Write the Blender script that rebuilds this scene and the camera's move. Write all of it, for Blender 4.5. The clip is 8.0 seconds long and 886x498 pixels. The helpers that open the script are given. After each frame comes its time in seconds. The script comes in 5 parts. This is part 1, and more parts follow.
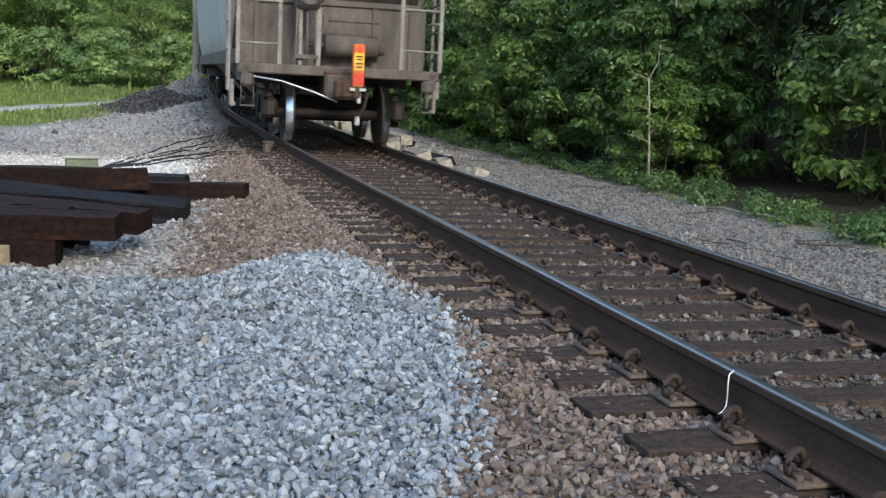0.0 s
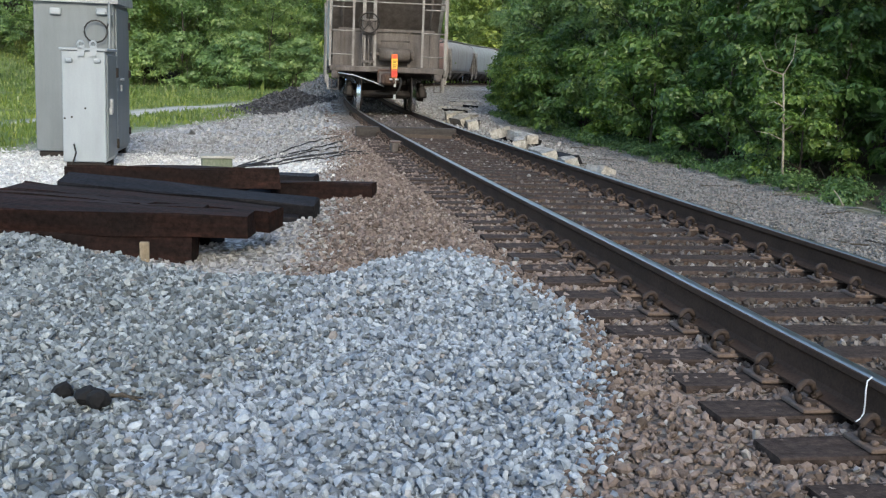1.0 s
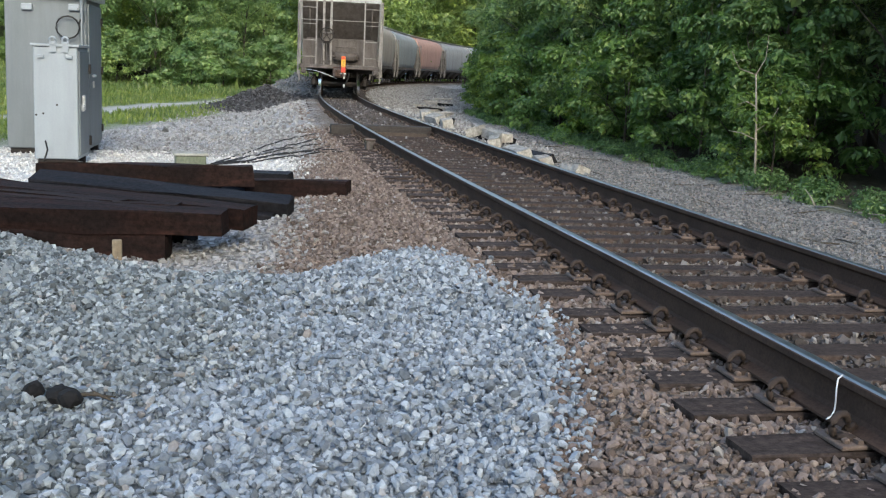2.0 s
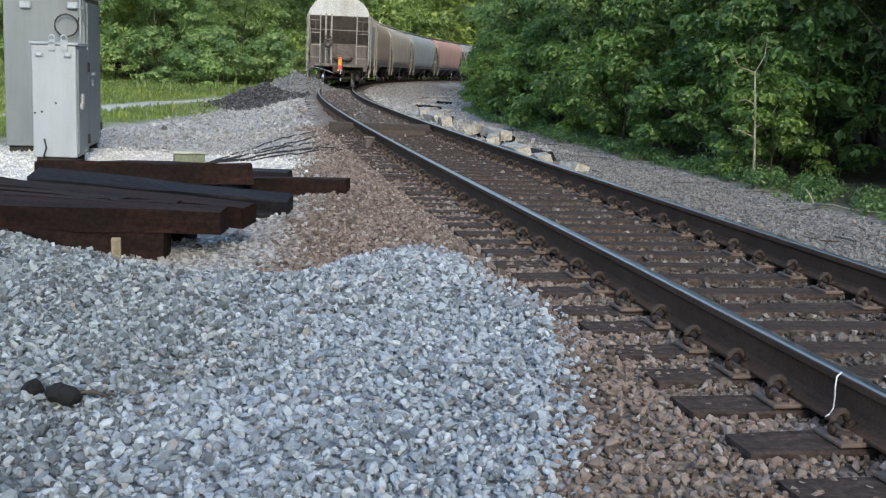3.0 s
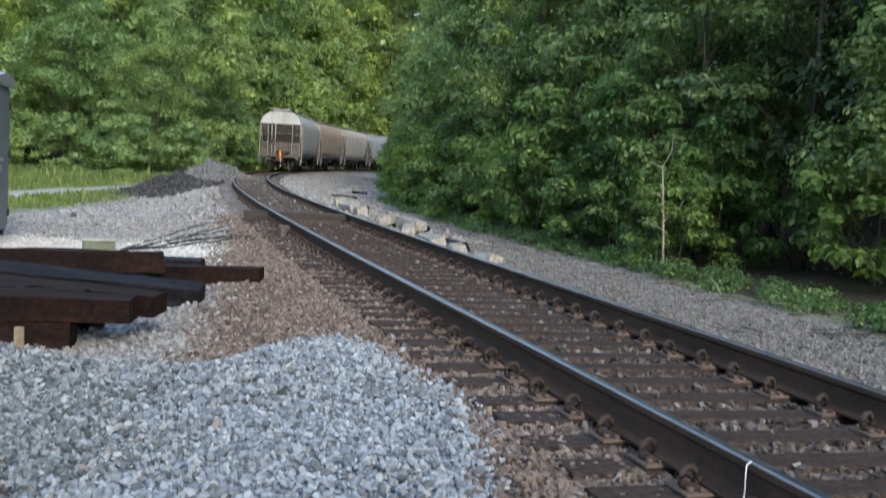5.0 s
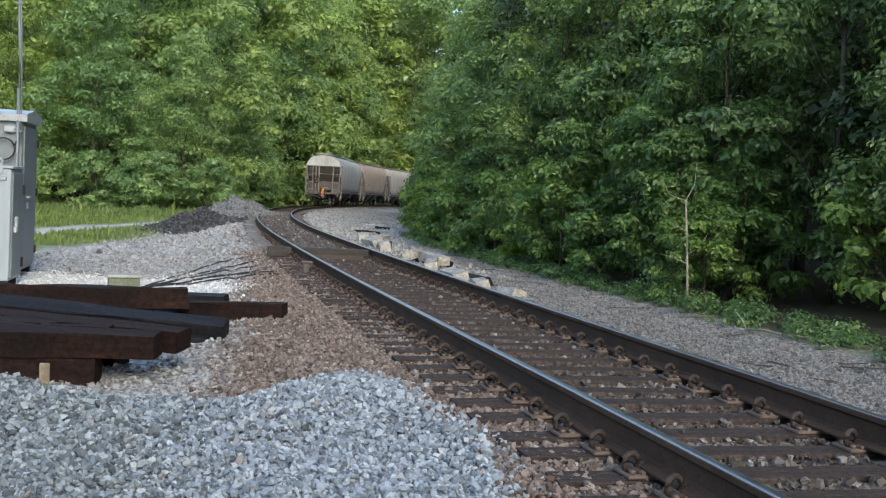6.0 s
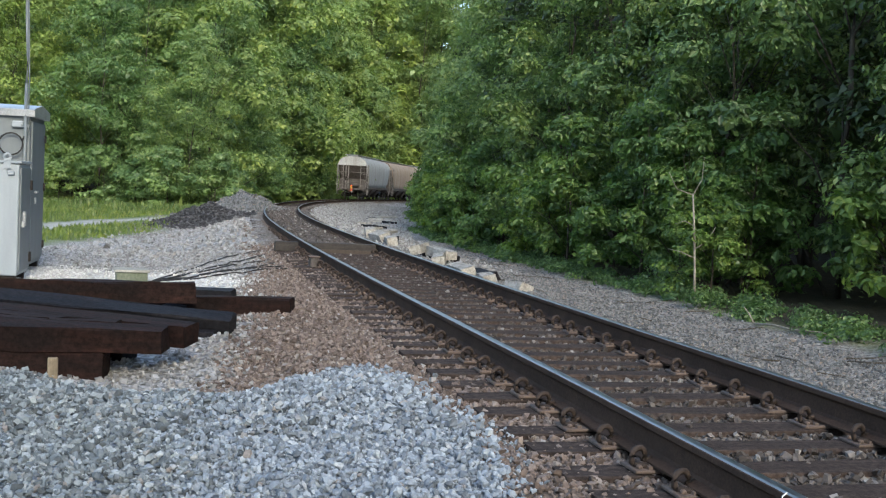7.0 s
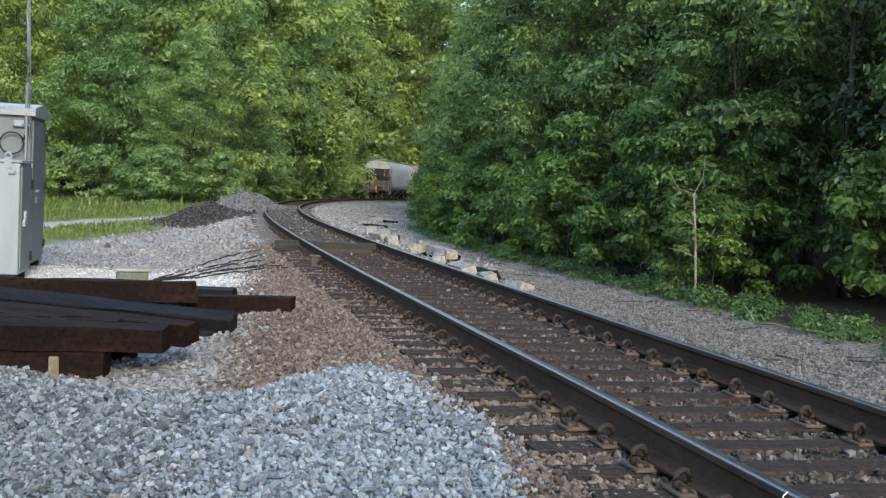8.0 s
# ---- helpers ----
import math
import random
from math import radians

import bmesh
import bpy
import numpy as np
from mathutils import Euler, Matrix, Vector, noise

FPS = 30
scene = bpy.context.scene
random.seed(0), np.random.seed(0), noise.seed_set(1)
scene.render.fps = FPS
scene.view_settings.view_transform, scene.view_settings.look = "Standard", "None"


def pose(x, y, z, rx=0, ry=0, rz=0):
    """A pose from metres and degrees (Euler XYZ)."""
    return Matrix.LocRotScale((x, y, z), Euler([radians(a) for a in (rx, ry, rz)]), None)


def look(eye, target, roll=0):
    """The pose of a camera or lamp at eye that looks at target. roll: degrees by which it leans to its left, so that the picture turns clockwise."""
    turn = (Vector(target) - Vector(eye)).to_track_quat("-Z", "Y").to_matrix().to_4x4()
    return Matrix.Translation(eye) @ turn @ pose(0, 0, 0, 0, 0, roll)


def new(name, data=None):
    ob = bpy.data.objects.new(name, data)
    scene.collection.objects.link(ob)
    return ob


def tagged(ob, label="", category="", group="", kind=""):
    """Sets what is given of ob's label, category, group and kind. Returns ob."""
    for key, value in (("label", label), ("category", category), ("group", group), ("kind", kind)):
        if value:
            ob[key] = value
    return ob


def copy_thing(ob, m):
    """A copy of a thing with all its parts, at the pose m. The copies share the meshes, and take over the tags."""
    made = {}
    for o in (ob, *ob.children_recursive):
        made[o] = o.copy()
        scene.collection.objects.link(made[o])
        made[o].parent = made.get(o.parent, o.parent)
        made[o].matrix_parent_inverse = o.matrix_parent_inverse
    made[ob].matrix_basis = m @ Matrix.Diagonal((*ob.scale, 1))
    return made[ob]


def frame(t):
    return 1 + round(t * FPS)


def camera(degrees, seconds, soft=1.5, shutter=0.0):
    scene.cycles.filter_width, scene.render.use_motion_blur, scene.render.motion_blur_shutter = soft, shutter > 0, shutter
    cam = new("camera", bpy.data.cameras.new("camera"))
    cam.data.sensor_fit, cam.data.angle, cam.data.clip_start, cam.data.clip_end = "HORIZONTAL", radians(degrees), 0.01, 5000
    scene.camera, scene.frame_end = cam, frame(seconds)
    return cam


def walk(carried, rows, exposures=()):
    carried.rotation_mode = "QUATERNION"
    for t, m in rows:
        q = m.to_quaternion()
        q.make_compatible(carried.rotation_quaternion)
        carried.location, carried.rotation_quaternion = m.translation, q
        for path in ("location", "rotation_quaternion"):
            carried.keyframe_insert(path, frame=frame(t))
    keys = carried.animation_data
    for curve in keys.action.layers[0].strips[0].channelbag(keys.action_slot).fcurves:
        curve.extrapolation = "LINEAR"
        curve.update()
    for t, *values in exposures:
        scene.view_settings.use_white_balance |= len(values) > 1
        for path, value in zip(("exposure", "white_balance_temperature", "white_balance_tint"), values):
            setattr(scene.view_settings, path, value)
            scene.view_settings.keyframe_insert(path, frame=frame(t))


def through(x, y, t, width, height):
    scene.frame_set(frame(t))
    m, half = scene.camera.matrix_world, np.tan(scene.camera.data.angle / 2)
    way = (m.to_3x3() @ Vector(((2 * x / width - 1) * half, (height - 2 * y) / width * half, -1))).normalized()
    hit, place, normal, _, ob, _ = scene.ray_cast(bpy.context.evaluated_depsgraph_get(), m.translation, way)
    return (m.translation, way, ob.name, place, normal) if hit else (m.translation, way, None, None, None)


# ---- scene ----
EYE = 1.10
cam = camera(45.1, 8.0, soft=1.2, shutter=0.35)
walk(cam, [
    (0.0, pose(0, 0, EYE, 80.639, -2.900, -2.224)),
    (0.2, pose(0, 0, EYE, 80.639, -2.846, -2.094)),
    (0.3, pose(0, 0, EYE, 80.589, -2.819, -1.624)),
    (0.4, pose(0, 0, EYE, 80.530, -2.791, -0.884)),
    (0.5, pose(0, 0, EYE, 80.475, -2.764, -0.113)),
    (0.6, pose(0, 0, EYE, 80.426, -2.646, 1.646)),
    (0.7, pose(0, 0, EYE, 80.368, -2.529, 3.809)),
    (0.8, pose(0, 0, EYE, 80.331, -2.412, 4.616)),
    (0.9, pose(0, 0, EYE, 80.328, -2.295, 4.513)),
    (1.0, pose(0, 0, EYE, 80.294, -2.178, 4.468)),
    (1.5, pose(0, 0, EYE, 80.292, -2.586, 3.280)),
    (3.0, pose(0, 0, EYE, 80.148, -2.458, 3.085)),
    (3.5, pose(0, 0, EYE, 80.142, -2.499, 3.132)),
    (3.6, pose(0, 0, EYE, 80.164, -2.652, 3.066)),
    (3.7, pose(0, 0, EYE, 80.180, -2.804, 2.991)),
    (3.8, pose(0, 0, EYE, 80.200, -2.956, 1.349)),
    (3.9, pose(0, 0, EYE, 80.197, -3.108, -0.372)),
    (4.0, pose(0, 0, EYE, 80.206, -3.261, -1.415)),
    (4.5, pose(0, 0, EYE, 80.654, -3.200, -1.574)),
    (4.7, pose(0, 0, EYE, 80.869, -3.222, -1.615)),
    (4.8, pose(0, 0, EYE, 82.627, -3.247, -1.536)),
    (4.9, pose(0, 0, EYE, 84.205, -3.267, -1.479)),
    (5.0, pose(0, 0, EYE, 85.186, -3.283, -1.415)),
    (5.1, pose(0, 0, EYE, 86.322, -3.252, -1.356)),
    (5.2, pose(0, 0, EYE, 86.596, -3.218, -1.081)),
    (6.3, pose(0, 0, EYE, 87.057, -2.829, -0.082)),
    (6.5, pose(0, 0, EYE, 87.005, -2.758, 0.023)),
    (7.0, pose(0, 0, EYE, 86.683, -2.885, 0.167)),
    (7.5, pose(0, 0, EYE, 86.635, -2.877, 0.182)),
    (8.0, pose(0, 0, EYE, 86.636, -2.885, 0.210)),
], exposures=[(0.0, 1.6, 6700, 6), (8.0, 1.6, 6700, 6)])

# ---- light ----
world = bpy.data.worlds.new("sky")
scene.world = world
world.use_nodes = True
wn = world.node_tree
bg = wn.nodes["Background"]
sky = wn.nodes.new("ShaderNodeTexSky")
sky.sky_type = "NISHITA"
sky.sun_disc = False
sky.sun_elevation = radians(27)
sky.sun_rotation = radians(163)
sky.dust_density = 1.2
wn.links.new(sky.outputs["Color"], bg.inputs["Color"])
bg.inputs["Strength"].default_value = 0.15
sun = new("sun", bpy.data.lights.new("sun", "SUN"))
sun.data.energy = 0.75
sun.data.angle = radians(14)
sun.data.color = (1.0, 0.93, 0.80)
sun.matrix_world = look((11.5, -38, 60), (0, 0, 60 - 20.2))


# ---- track line ----
STEP = 0.25


def _line():
    s = np.arange(-30, 300, STEP)
    k = 0.00144 + (0.00357 - 0.00144) / (1 + np.exp(-(s - 26.19) / 5))
    th = np.cumsum(k) * STEP
    i0 = int(30 / STEP)
    th = th - th[i0] - 0.24916
    x = np.concatenate([[0], np.cumsum(np.sin((th[1:] + th[:-1]) / 2) * STEP)])
    y = np.concatenate([[0], np.cumsum(np.cos((th[1:] + th[:-1]) / 2) * STEP)])
    return s, x - x[i0] + 1.529, y - y[i0] + 6.506, th


TS, TX, TY, TH = _line()
GRADE = -0.00627


def rail_z(s):
    return GRADE * np.maximum(s, 0.0)


def on_track(s, o=0.0, z=0.0):
    """World place s metres along the track, o to its right, z over the railheads."""
    x, y, th = np.interp(s, TS, TX), np.interp(s, TS, TY), np.interp(s, TS, TH)
    return Vector((x + o * math.cos(th), y - o * math.sin(th), float(rail_z(s)) + z))


def heading(s):
    return float(np.interp(s, TS, TH))


def track_coords(X, Y):
    """(s, o) of places in the plan, arrays."""
    X, Y = np.asarray(X, float), np.asarray(Y, float)
    shp = X.shape
    X, Y = X.ravel(), Y.ravel()
    cs = slice(None, None, 8)
    cx, cy = TX[cs], TY[cs]
    s, o = np.empty(len(X)), np.empty(len(X))
    for a in range(0, len(X), 20000):
        b = slice(a, a + 20000)
        d = (X[b, None] - cx) ** 2 + (Y[b, None] - cy) ** 2
        i = d.argmin(1)
        th, px, py, ps = TH[cs][i], cx[i], cy[i], TS[cs][i]
        dx, dy = X[b] - px, Y[b] - py
        ds = dx * np.sin(th) + dy * np.cos(th)
        th2 = np.interp(ps + ds, TS, TH)
        qx, qy = np.interp(ps + ds, TS, TX), np.interp(ps + ds, TS, TY)
        s[b] = ps + ds
        o[b] = (X[b] - qx) * np.cos(th2) - (Y[b] - qy) * np.sin(th2)
    return s.reshape(shp), o.reshape(shp)


def smooth(a, b, x):
    t = np.clip((np.asarray(x, float) - a) / (b - a), 0, 1)
    return t * t * (3 - 2 * t)


def waves(X, Y, size, seed):
    """Soft plan noise of about -1 to 1, arrays."""
    rng = np.random.RandomState(seed)
    out = np.zeros(np.shape(X))
    for k in range(7):
        a, ph, w = rng.rand() * 6.283, rng.rand() * 6.283, (0.6 + 1.2 * rng.rand()) * 6.283 / size
        out = out + np.sin(w * (X * math.cos(a) + Y * math.sin(a)) + ph)
    return out / 4.0


def bump(X, Y, cx, cy, rx, ry, turn=0.0):
    c, s_ = math.cos(turn), math.sin(turn)
    u = ((X - cx) * c + (Y - cy) * s_) / rx
    v = (-(X - cx) * s_ + (Y - cy) * c) / ry
    return np.exp(-(u * u + v * v))


def heap_rim(X):
    """How far the clean stone reaches, along y."""
    return np.interp(X, [-4.5, -3.4, -2.6, -2.0, -1.5, -1.16, -0.95, -0.64, -0.3, 0.4], [7.9, 7.6, 7.0, 6.6, 6.45, 6.4, 6.9, 7.35, 7.15, 7.0])


def heap_side(s):
    """How near to the track's middle the clean stone reaches."""
    return np.interp(s, [-3.0, -2.5, -2.2, -1.5, -1.2, -0.5, 0.2, 1.5, 3.0], [2.07, 1.92, 1.76, 1.51, 1.42, 1.38, 1.43, 1.5, 1.65])


def rust_side(s):
    """How far the rusty stone spreads to the lot's side of the track."""
    return np.interp(s, [0, 2, 4, 6.7, 9.4, 13.6, 21, 27], [2.7, 2.65, 2.4, 2.05, 1.85, 1.7, 1.45, 1.25])


def ground_z(X, Y):
    X, Y = np.asarray(X, float), np.asarray(Y, float)
    s, o = track_coords(X, Y)
    base = rail_z(np.minimum(s, 160.0))
    # right of the track: shoulder, bench, forest floor
    right = -0.242 - 0.22 * smooth(1.3, 2.2, o) - 0.18 * smooth(2.1, 4.0, o) + 0.05 * smooth(4.5, 7, o)
    # Steep unseen hillside past the wood, added to block low sun.
    right = right + 0.8 * np.clip(o - 19, 0, 52) * smooth(19, 25, o) * smooth(175, 130, s) * (1 - 0.08 * smooth(-2, 28, Y))
    # left of the track: shoulder down to the lot
    low = 0.16 + 0.26 * smooth(14, 34, Y)
    left = -0.242 - (low + 0.02) * smooth(1.45, 3.6, -o) - 0.15 * smooth(6, 14, -o)
    # clean ballast spread between the camera and the stacked timbers
    rim = heap_rim(X)
    plat = smooth(rim + 0.7, rim - 0.5, Y) * smooth(-0.06, 0.3, -o - heap_side(s))
    left = left * (1 - plat) + plat * (-0.25 - 0.05 * smooth(-1.0, -4.0, X))
    left = left + 0.10 * bump(X, Y, -0.35, 6.5, 0.7, 0.8) * plat + 0.03 * waves(X, Y, 1.6, 3) * plat
    left = left + 0.05 * bump(X, Y, -3.6, 7.2, 0.7, 0.6)
    # the wood's hill on the outside of the curve
    hill = np.maximum(-o - 16, 0) * smooth(30, 75, Y)
    end = 0.34 * np.clip(Y - 160, 0, 70) * smooth(160, 190, Y)
    left = left + 0.30 * hill * smooth(0, 20, hill)
    z = np.where(o > 0, right, left) + end * smooth(3, 9, np.abs(o))
    z = np.where(np.abs(o) < 1.3, np.where(np.abs(o) < 0.7, -0.242, -0.242 + 0.06 * smooth(15, 17, s)), z)
    # Bank behind the camera, out of view, raised to keep sun off the foreground.
    z = z + 0.22 * np.clip(-16 - Y, 0, 50) * smooth(2.5, 9, np.abs(o))
    rough = smooth(1.6, 2.4, np.abs(o))
    z = z + (0.018 * waves(X, Y, 0.9, 5) + 0.03 * waves(X, Y, 4.0, 6)) * rough
    z = z + 0.12 * waves(X, Y, 23.0, 7) * smooth(8, 20, np.abs(o))
    return z + base


def gz(x, y):
    return float(ground_z(np.array([x]), np.array([y]))[0])


# ---- materials ----
def mat(name, rough=0.7, metal=0.0):
    m = bpy.data.materials.new(name)
    m.use_nodes = True
    b = m.node_tree.nodes["Principled BSDF"]
    b.inputs["Roughness"].default_value = rough
    b.inputs["Metallic"].default_value = metal
    b.inputs["Specular IOR Level"].default_value = 0.35
    return m, m.node_tree.nodes, m.node_tree.links, b


def coords(nodes, which="Object"):
    return nodes.new("ShaderNodeTexCoord").outputs[which]


def noise_tex(nodes, links, vec, scale, detail=4, rough=0.6, stretch=None):
    n = nodes.new("ShaderNodeTexNoise")
    n.inputs["Scale"].default_value = scale
    n.inputs["Detail"].default_value = detail
    n.inputs["Roughness"].default_value = rough
    if stretch:
        mp = nodes.new("ShaderNodeMapping")
        mp.inputs["Scale"].default_value = stretch
        links.new(vec, mp.inputs["Vector"])
        vec = mp.outputs["Vector"]
    links.new(vec, n.inputs["Vector"])
    return n.outputs["Fac"]


def ramp(nodes, links, fac, stops, interp="LINEAR"):
    r = nodes.new("ShaderNodeValToRGB")
    r.color_ramp.interpolation = interp
    els = r.color_ramp.elements
    while len(els) < len(stops):
        els.new(0.5)
    for e, (p, c) in zip(els, stops):
        e.position = p
        e.color = (*c, 1)
    links.new(fac, r.inputs["Fac"])
    return r.outputs["Color"]


def mixc(nodes, links, fac, a, b, mode="MIX"):
    m = nodes.new("ShaderNodeMix")
    m.data_type, m.blend_type = "RGBA", mode
    for i, v in ((0, fac), (6, a), (7, b)):
        if isinstance(v, (int, float)):
            m.inputs[i].default_value = v
        elif isinstance(v, tuple):
            m.inputs[i].default_value = (*v, 1)
        else:
            links.new(v, m.inputs[i])
    return m.outputs[2]


def bumped(nodes, links, b, height, strength, dist):
    n = nodes.new("ShaderNodeBump")
    n.inputs["Strength"].default_value = strength
    n.inputs["Distance"].default_value = dist
    links.new(height, n.inputs["Height"])
    links.new(n.outputs["Normal"], b.inputs["Normal"])


def weathered(name, base, dirt, rough=0.6, metal=0.0, scale=1.5, streak=(6, 6, 0.6), amount=0.5, fine=25.0, bump_d=0.002, grain=0.2, shine=0.35):
    """Paint, wood or steel with grime at two scales."""
    m, n, l, b = mat(name, rough, metal)
    b.inputs["Specular IOR Level"].default_value = shine
    v = coords(n)
    big = noise_tex(n, l, v, scale, 5, 0.65, streak)
    small = noise_tex(n, l, v, fine, 5, 0.7)
    f1 = ramp(n, l, big, [(0.5 - 0.3 * amount, (0, 0, 0)), (0.85 - 0.25 * amount, (1, 1, 1))])
    c = mixc(n, l, f1, base, dirt)
    f2 = ramp(n, l, small, [(0.35, (1 - 1.4 * grain,) * 3), (0.7, (1 + 0.75 * grain,) * 3)])
    c = mixc(n, l, 1.0, c, f2, "MULTIPLY")
    l.new(c, b.inputs["Base Color"])
    bumped(n, l, b, small, 0.5, bump_d)
    return m


def stone_mat(name, stops, rough=0.85):
    m, n, l, b = mat(name, rough)
    g = n.new("ShaderNodeNewGeometry")
    v = coords(n)
    c = ramp(n, l, g.outputs["Random Per Island"], stops)
    f = ramp(n, l, noise_tex(n, l, v, 60, 4, 0.7), [(0.3, (0.75, 0.75, 0.75)), (0.7, (1.15, 1.15, 1.15))])
    l.new(mixc(n, l, 1.0, c, f, "MULTIPLY"), b.inputs["Base Color"])
    bumped(n, l, b, noise_tex(n, l, v, 90, 3), 0.4, 0.003)
    return m


STONE_GREY = stone_mat("clean_ballast", [(0.0, (0.12, 0.138, 0.158)), (0.3, (0.218, 0.252, 0.292)), (0.7, (0.31, 0.355, 0.405)), (0.96, (0.42, 0.465, 0.505)), (1.0, (0.26, 0.235, 0.215))])
STONE_BROWN = stone_mat("rusty_ballast", [(0.0, (0.085, 0.064, 0.052)), (0.4, (0.160, 0.123, 0.107)), (0.85, (0.222, 0.176, 0.154)), (0.97, (0.28, 0.24, 0.21)), (1.0, (0.33, 0.33, 0.33))])
STONE_DARK = stone_mat("oily_ballast", [(0.0, (0.042, 0.036, 0.034)), (0.5, (0.085, 0.072, 0.064)), (0.9, (0.15, 0.13, 0.12)), (1.0, (0.3, 0.29, 0.28))])
STONE_MIX = stone_mat("shoulder_ballast", [(0.0, (0.15, 0.145, 0.14)), (0.5, (0.28, 0.275, 0.27)), (0.92, (0.40, 0.40, 0.40)), (1.0, (0.30, 0.27, 0.245))])
STONE_BENCH = stone_mat("bench_ballast", [(0.0, (0.07, 0.071, 0.071)), (0.5, (0.15, 0.152, 0.153)), (0.9, (0.25, 0.253, 0.256)), (1.0, (0.26, 0.21, 0.17))])
STONE_WORN = stone_mat("worn_grey_ballast", [(0.0, (0.075, 0.086, 0.092)), (0.4, (0.175, 0.202, 0.22)), (0.8, (0.28, 0.318, 0.34)), (0.95, (0.40, 0.44, 0.455)), (1.0, (0.24, 0.215, 0.195))])
STONE_PALE = stone_mat("pale_gravel", [(0.0, (0.42, 0.41, 0.39)), (0.6, (0.60, 0.59, 0.57)), (1.0, (0.76, 0.75, 0.73))])
STONE_COAL = stone_mat("black_rubble", [(0.0, (0.02, 0.02, 0.022)), (0.6, (0.05, 0.05, 0.055)), (1.0, (0.12, 0.12, 0.13))])

TIE_OLD = weathered("old_tie_wood", (0.088, 0.065, 0.055), (0.036, 0.028, 0.025), 0.9, scale=2.5, streak=(1, 8, 8), amount=0.55, fine=26, bump_d=0.012, grain=0.4, shine=0.12)
TIE_NEW = weathered("creosoted_wood", (0.014, 0.0088, 0.008), (0.044, 0.019, 0.014), 0.8, scale=1.6, streak=(0.6, 5, 5), amount=0.3, fine=22, bump_d=0.012, grain=0.45, shine=0.12)
TIE_BLACK = weathered("tarred_wood", (0.010, 0.011, 0.0145), (0.022, 0.017, 0.017), 0.7, scale=1.6, streak=(0.6, 5, 5), amount=0.35, fine=22, bump_d=0.012, grain=0.45, shine=0.16)
RAIL_SIDE = weathered("rusty_rail", (0.085, 0.055, 0.042), (0.048, 0.033, 0.026), 0.95, 0.0, scale=3, streak=(1, 1, 1), amount=0.5, fine=60, shine=0.12)
CLIP_STEEL = weathered("dull_clip_steel", (0.062, 0.044, 0.036), (0.036, 0.027, 0.023), 0.85, 0.0, scale=9, streak=(1, 1, 1), fine=60)
RAIL_TOP, _n, _l, _b = mat("polished_railhead", 0.35, 1.0)
_b.inputs["Base Color"].default_value = (0.33, 0.315, 0.30, 1)
_l.new(ramp(_n, _l, noise_tex(_n, _l, coords(_n), 8, 4), [(0.3, (0.3, 0.3, 0.3)), (0.7, (0.45, 0.45, 0.45))]), _b.inputs["Roughness"])
PLATE = weathered("rusty_plate", (0.19, 0.142, 0.118), (0.125, 0.09, 0.073), 0.8, 0.1, scale=12, streak=(1, 1, 1), amount=0.5, fine=80)
CABINET = weathered("grey_cabinet_paint", (0.175, 0.197, 0.208), (0.135, 0.153, 0.16), 0.45, 0.1, scale=1.2, streak=(3, 3, 0.6), amount=0.4, fine=40, bump_d=0.0003, grain=0.03)
CABINET_LIGHT = weathered("pale_cabinet_paint", (0.315, 0.35, 0.375), (0.26, 0.29, 0.308), 0.45, 0.05, scale=1.2, streak=(3, 3, 0.6), amount=0.3, fine=40, bump_d=0.0003, grain=0.03)
GALV = weathered("galvanised_steel", (0.55, 0.57, 0.58), (0.42, 0.43, 0.44), 0.4, 0.6, scale=5, streak=(1, 1, 1), fine=50)
DARK_STEEL = weathered("dark_steel", (0.022, 0.020, 0.019), (0.04, 0.03, 0.025), 0.65, 0.2, scale=4, streak=(1, 1, 1), fine=40)
BROWN_STEEL = weathered("dirty_car_steel", (0.135, 0.12, 0.112), (0.062, 0.05, 0.044), 0.7, 0.0, scale=1.6, streak=(3, 3, 0.7), amount=0.55, fine=30)
LADDER_STEEL = weathered("dusty_ladder_steel", (0.30, 0.285, 0.27), (0.15, 0.13, 0.118), 0.7, 0.0, scale=3, streak=(1, 1, 1), fine=30)
RUST_STEEL = weathered("rust_steel", (0.085, 0.05, 0.036), (0.045, 0.03, 0.024), 0.8, 0.0, scale=5, streak=(1, 1, 1), fine=40)
WHEEL_SHINE, _n, _l, _b = mat("worn_wheel_tread", 0.25, 1.0)
_b.inputs["Base Color"].default_value = (0.75, 0.77, 0.8, 1)
CONCRETE = weathered("pale_concrete", (0.42, 0.41, 0.37), (0.26, 0.25, 0.21), 0.9, scale=3, streak=(1, 1, 1), fine=30, bump_d=0.004)
MOSS_BLOCK = weathered("mossy_concrete", (0.19, 0.21, 0.16), (0.12, 0.14, 0.09), 0.9, scale=3, streak=(1, 1, 1), fine=30, bump_d=0.004)
RUBBER = weathered("black_cable", (0.012, 0.012, 0.012), (0.035, 0.032, 0.03), 0.6, scale=6, streak=(1, 1, 1))
BARK = weathered("bark", (0.09, 0.075, 0.058), (0.045, 0.038, 0.03), 0.9, scale=3, streak=(6, 6, 1), fine=20, bump_d=0.02)
BARK_PALE = weathered("pale_bark", (0.33, 0.30, 0.245), (0.19, 0.17, 0.13), 0.9, scale=6, streak=(4, 4, 1), fine=30, bump_d=0.004)
ORANGE = weathered("orange_casing", (0.60, 0.14, 0.04), (0.42, 0.11, 0.04), 0.5, scale=4, streak=(1, 1, 1), amount=0.3)
YELLOW = weathered("yellow_label", (0.85, 0.52, 0.05), (0.6, 0.3, 0.05), 0.5, scale=4, streak=(1, 1, 1), amount=0.3)
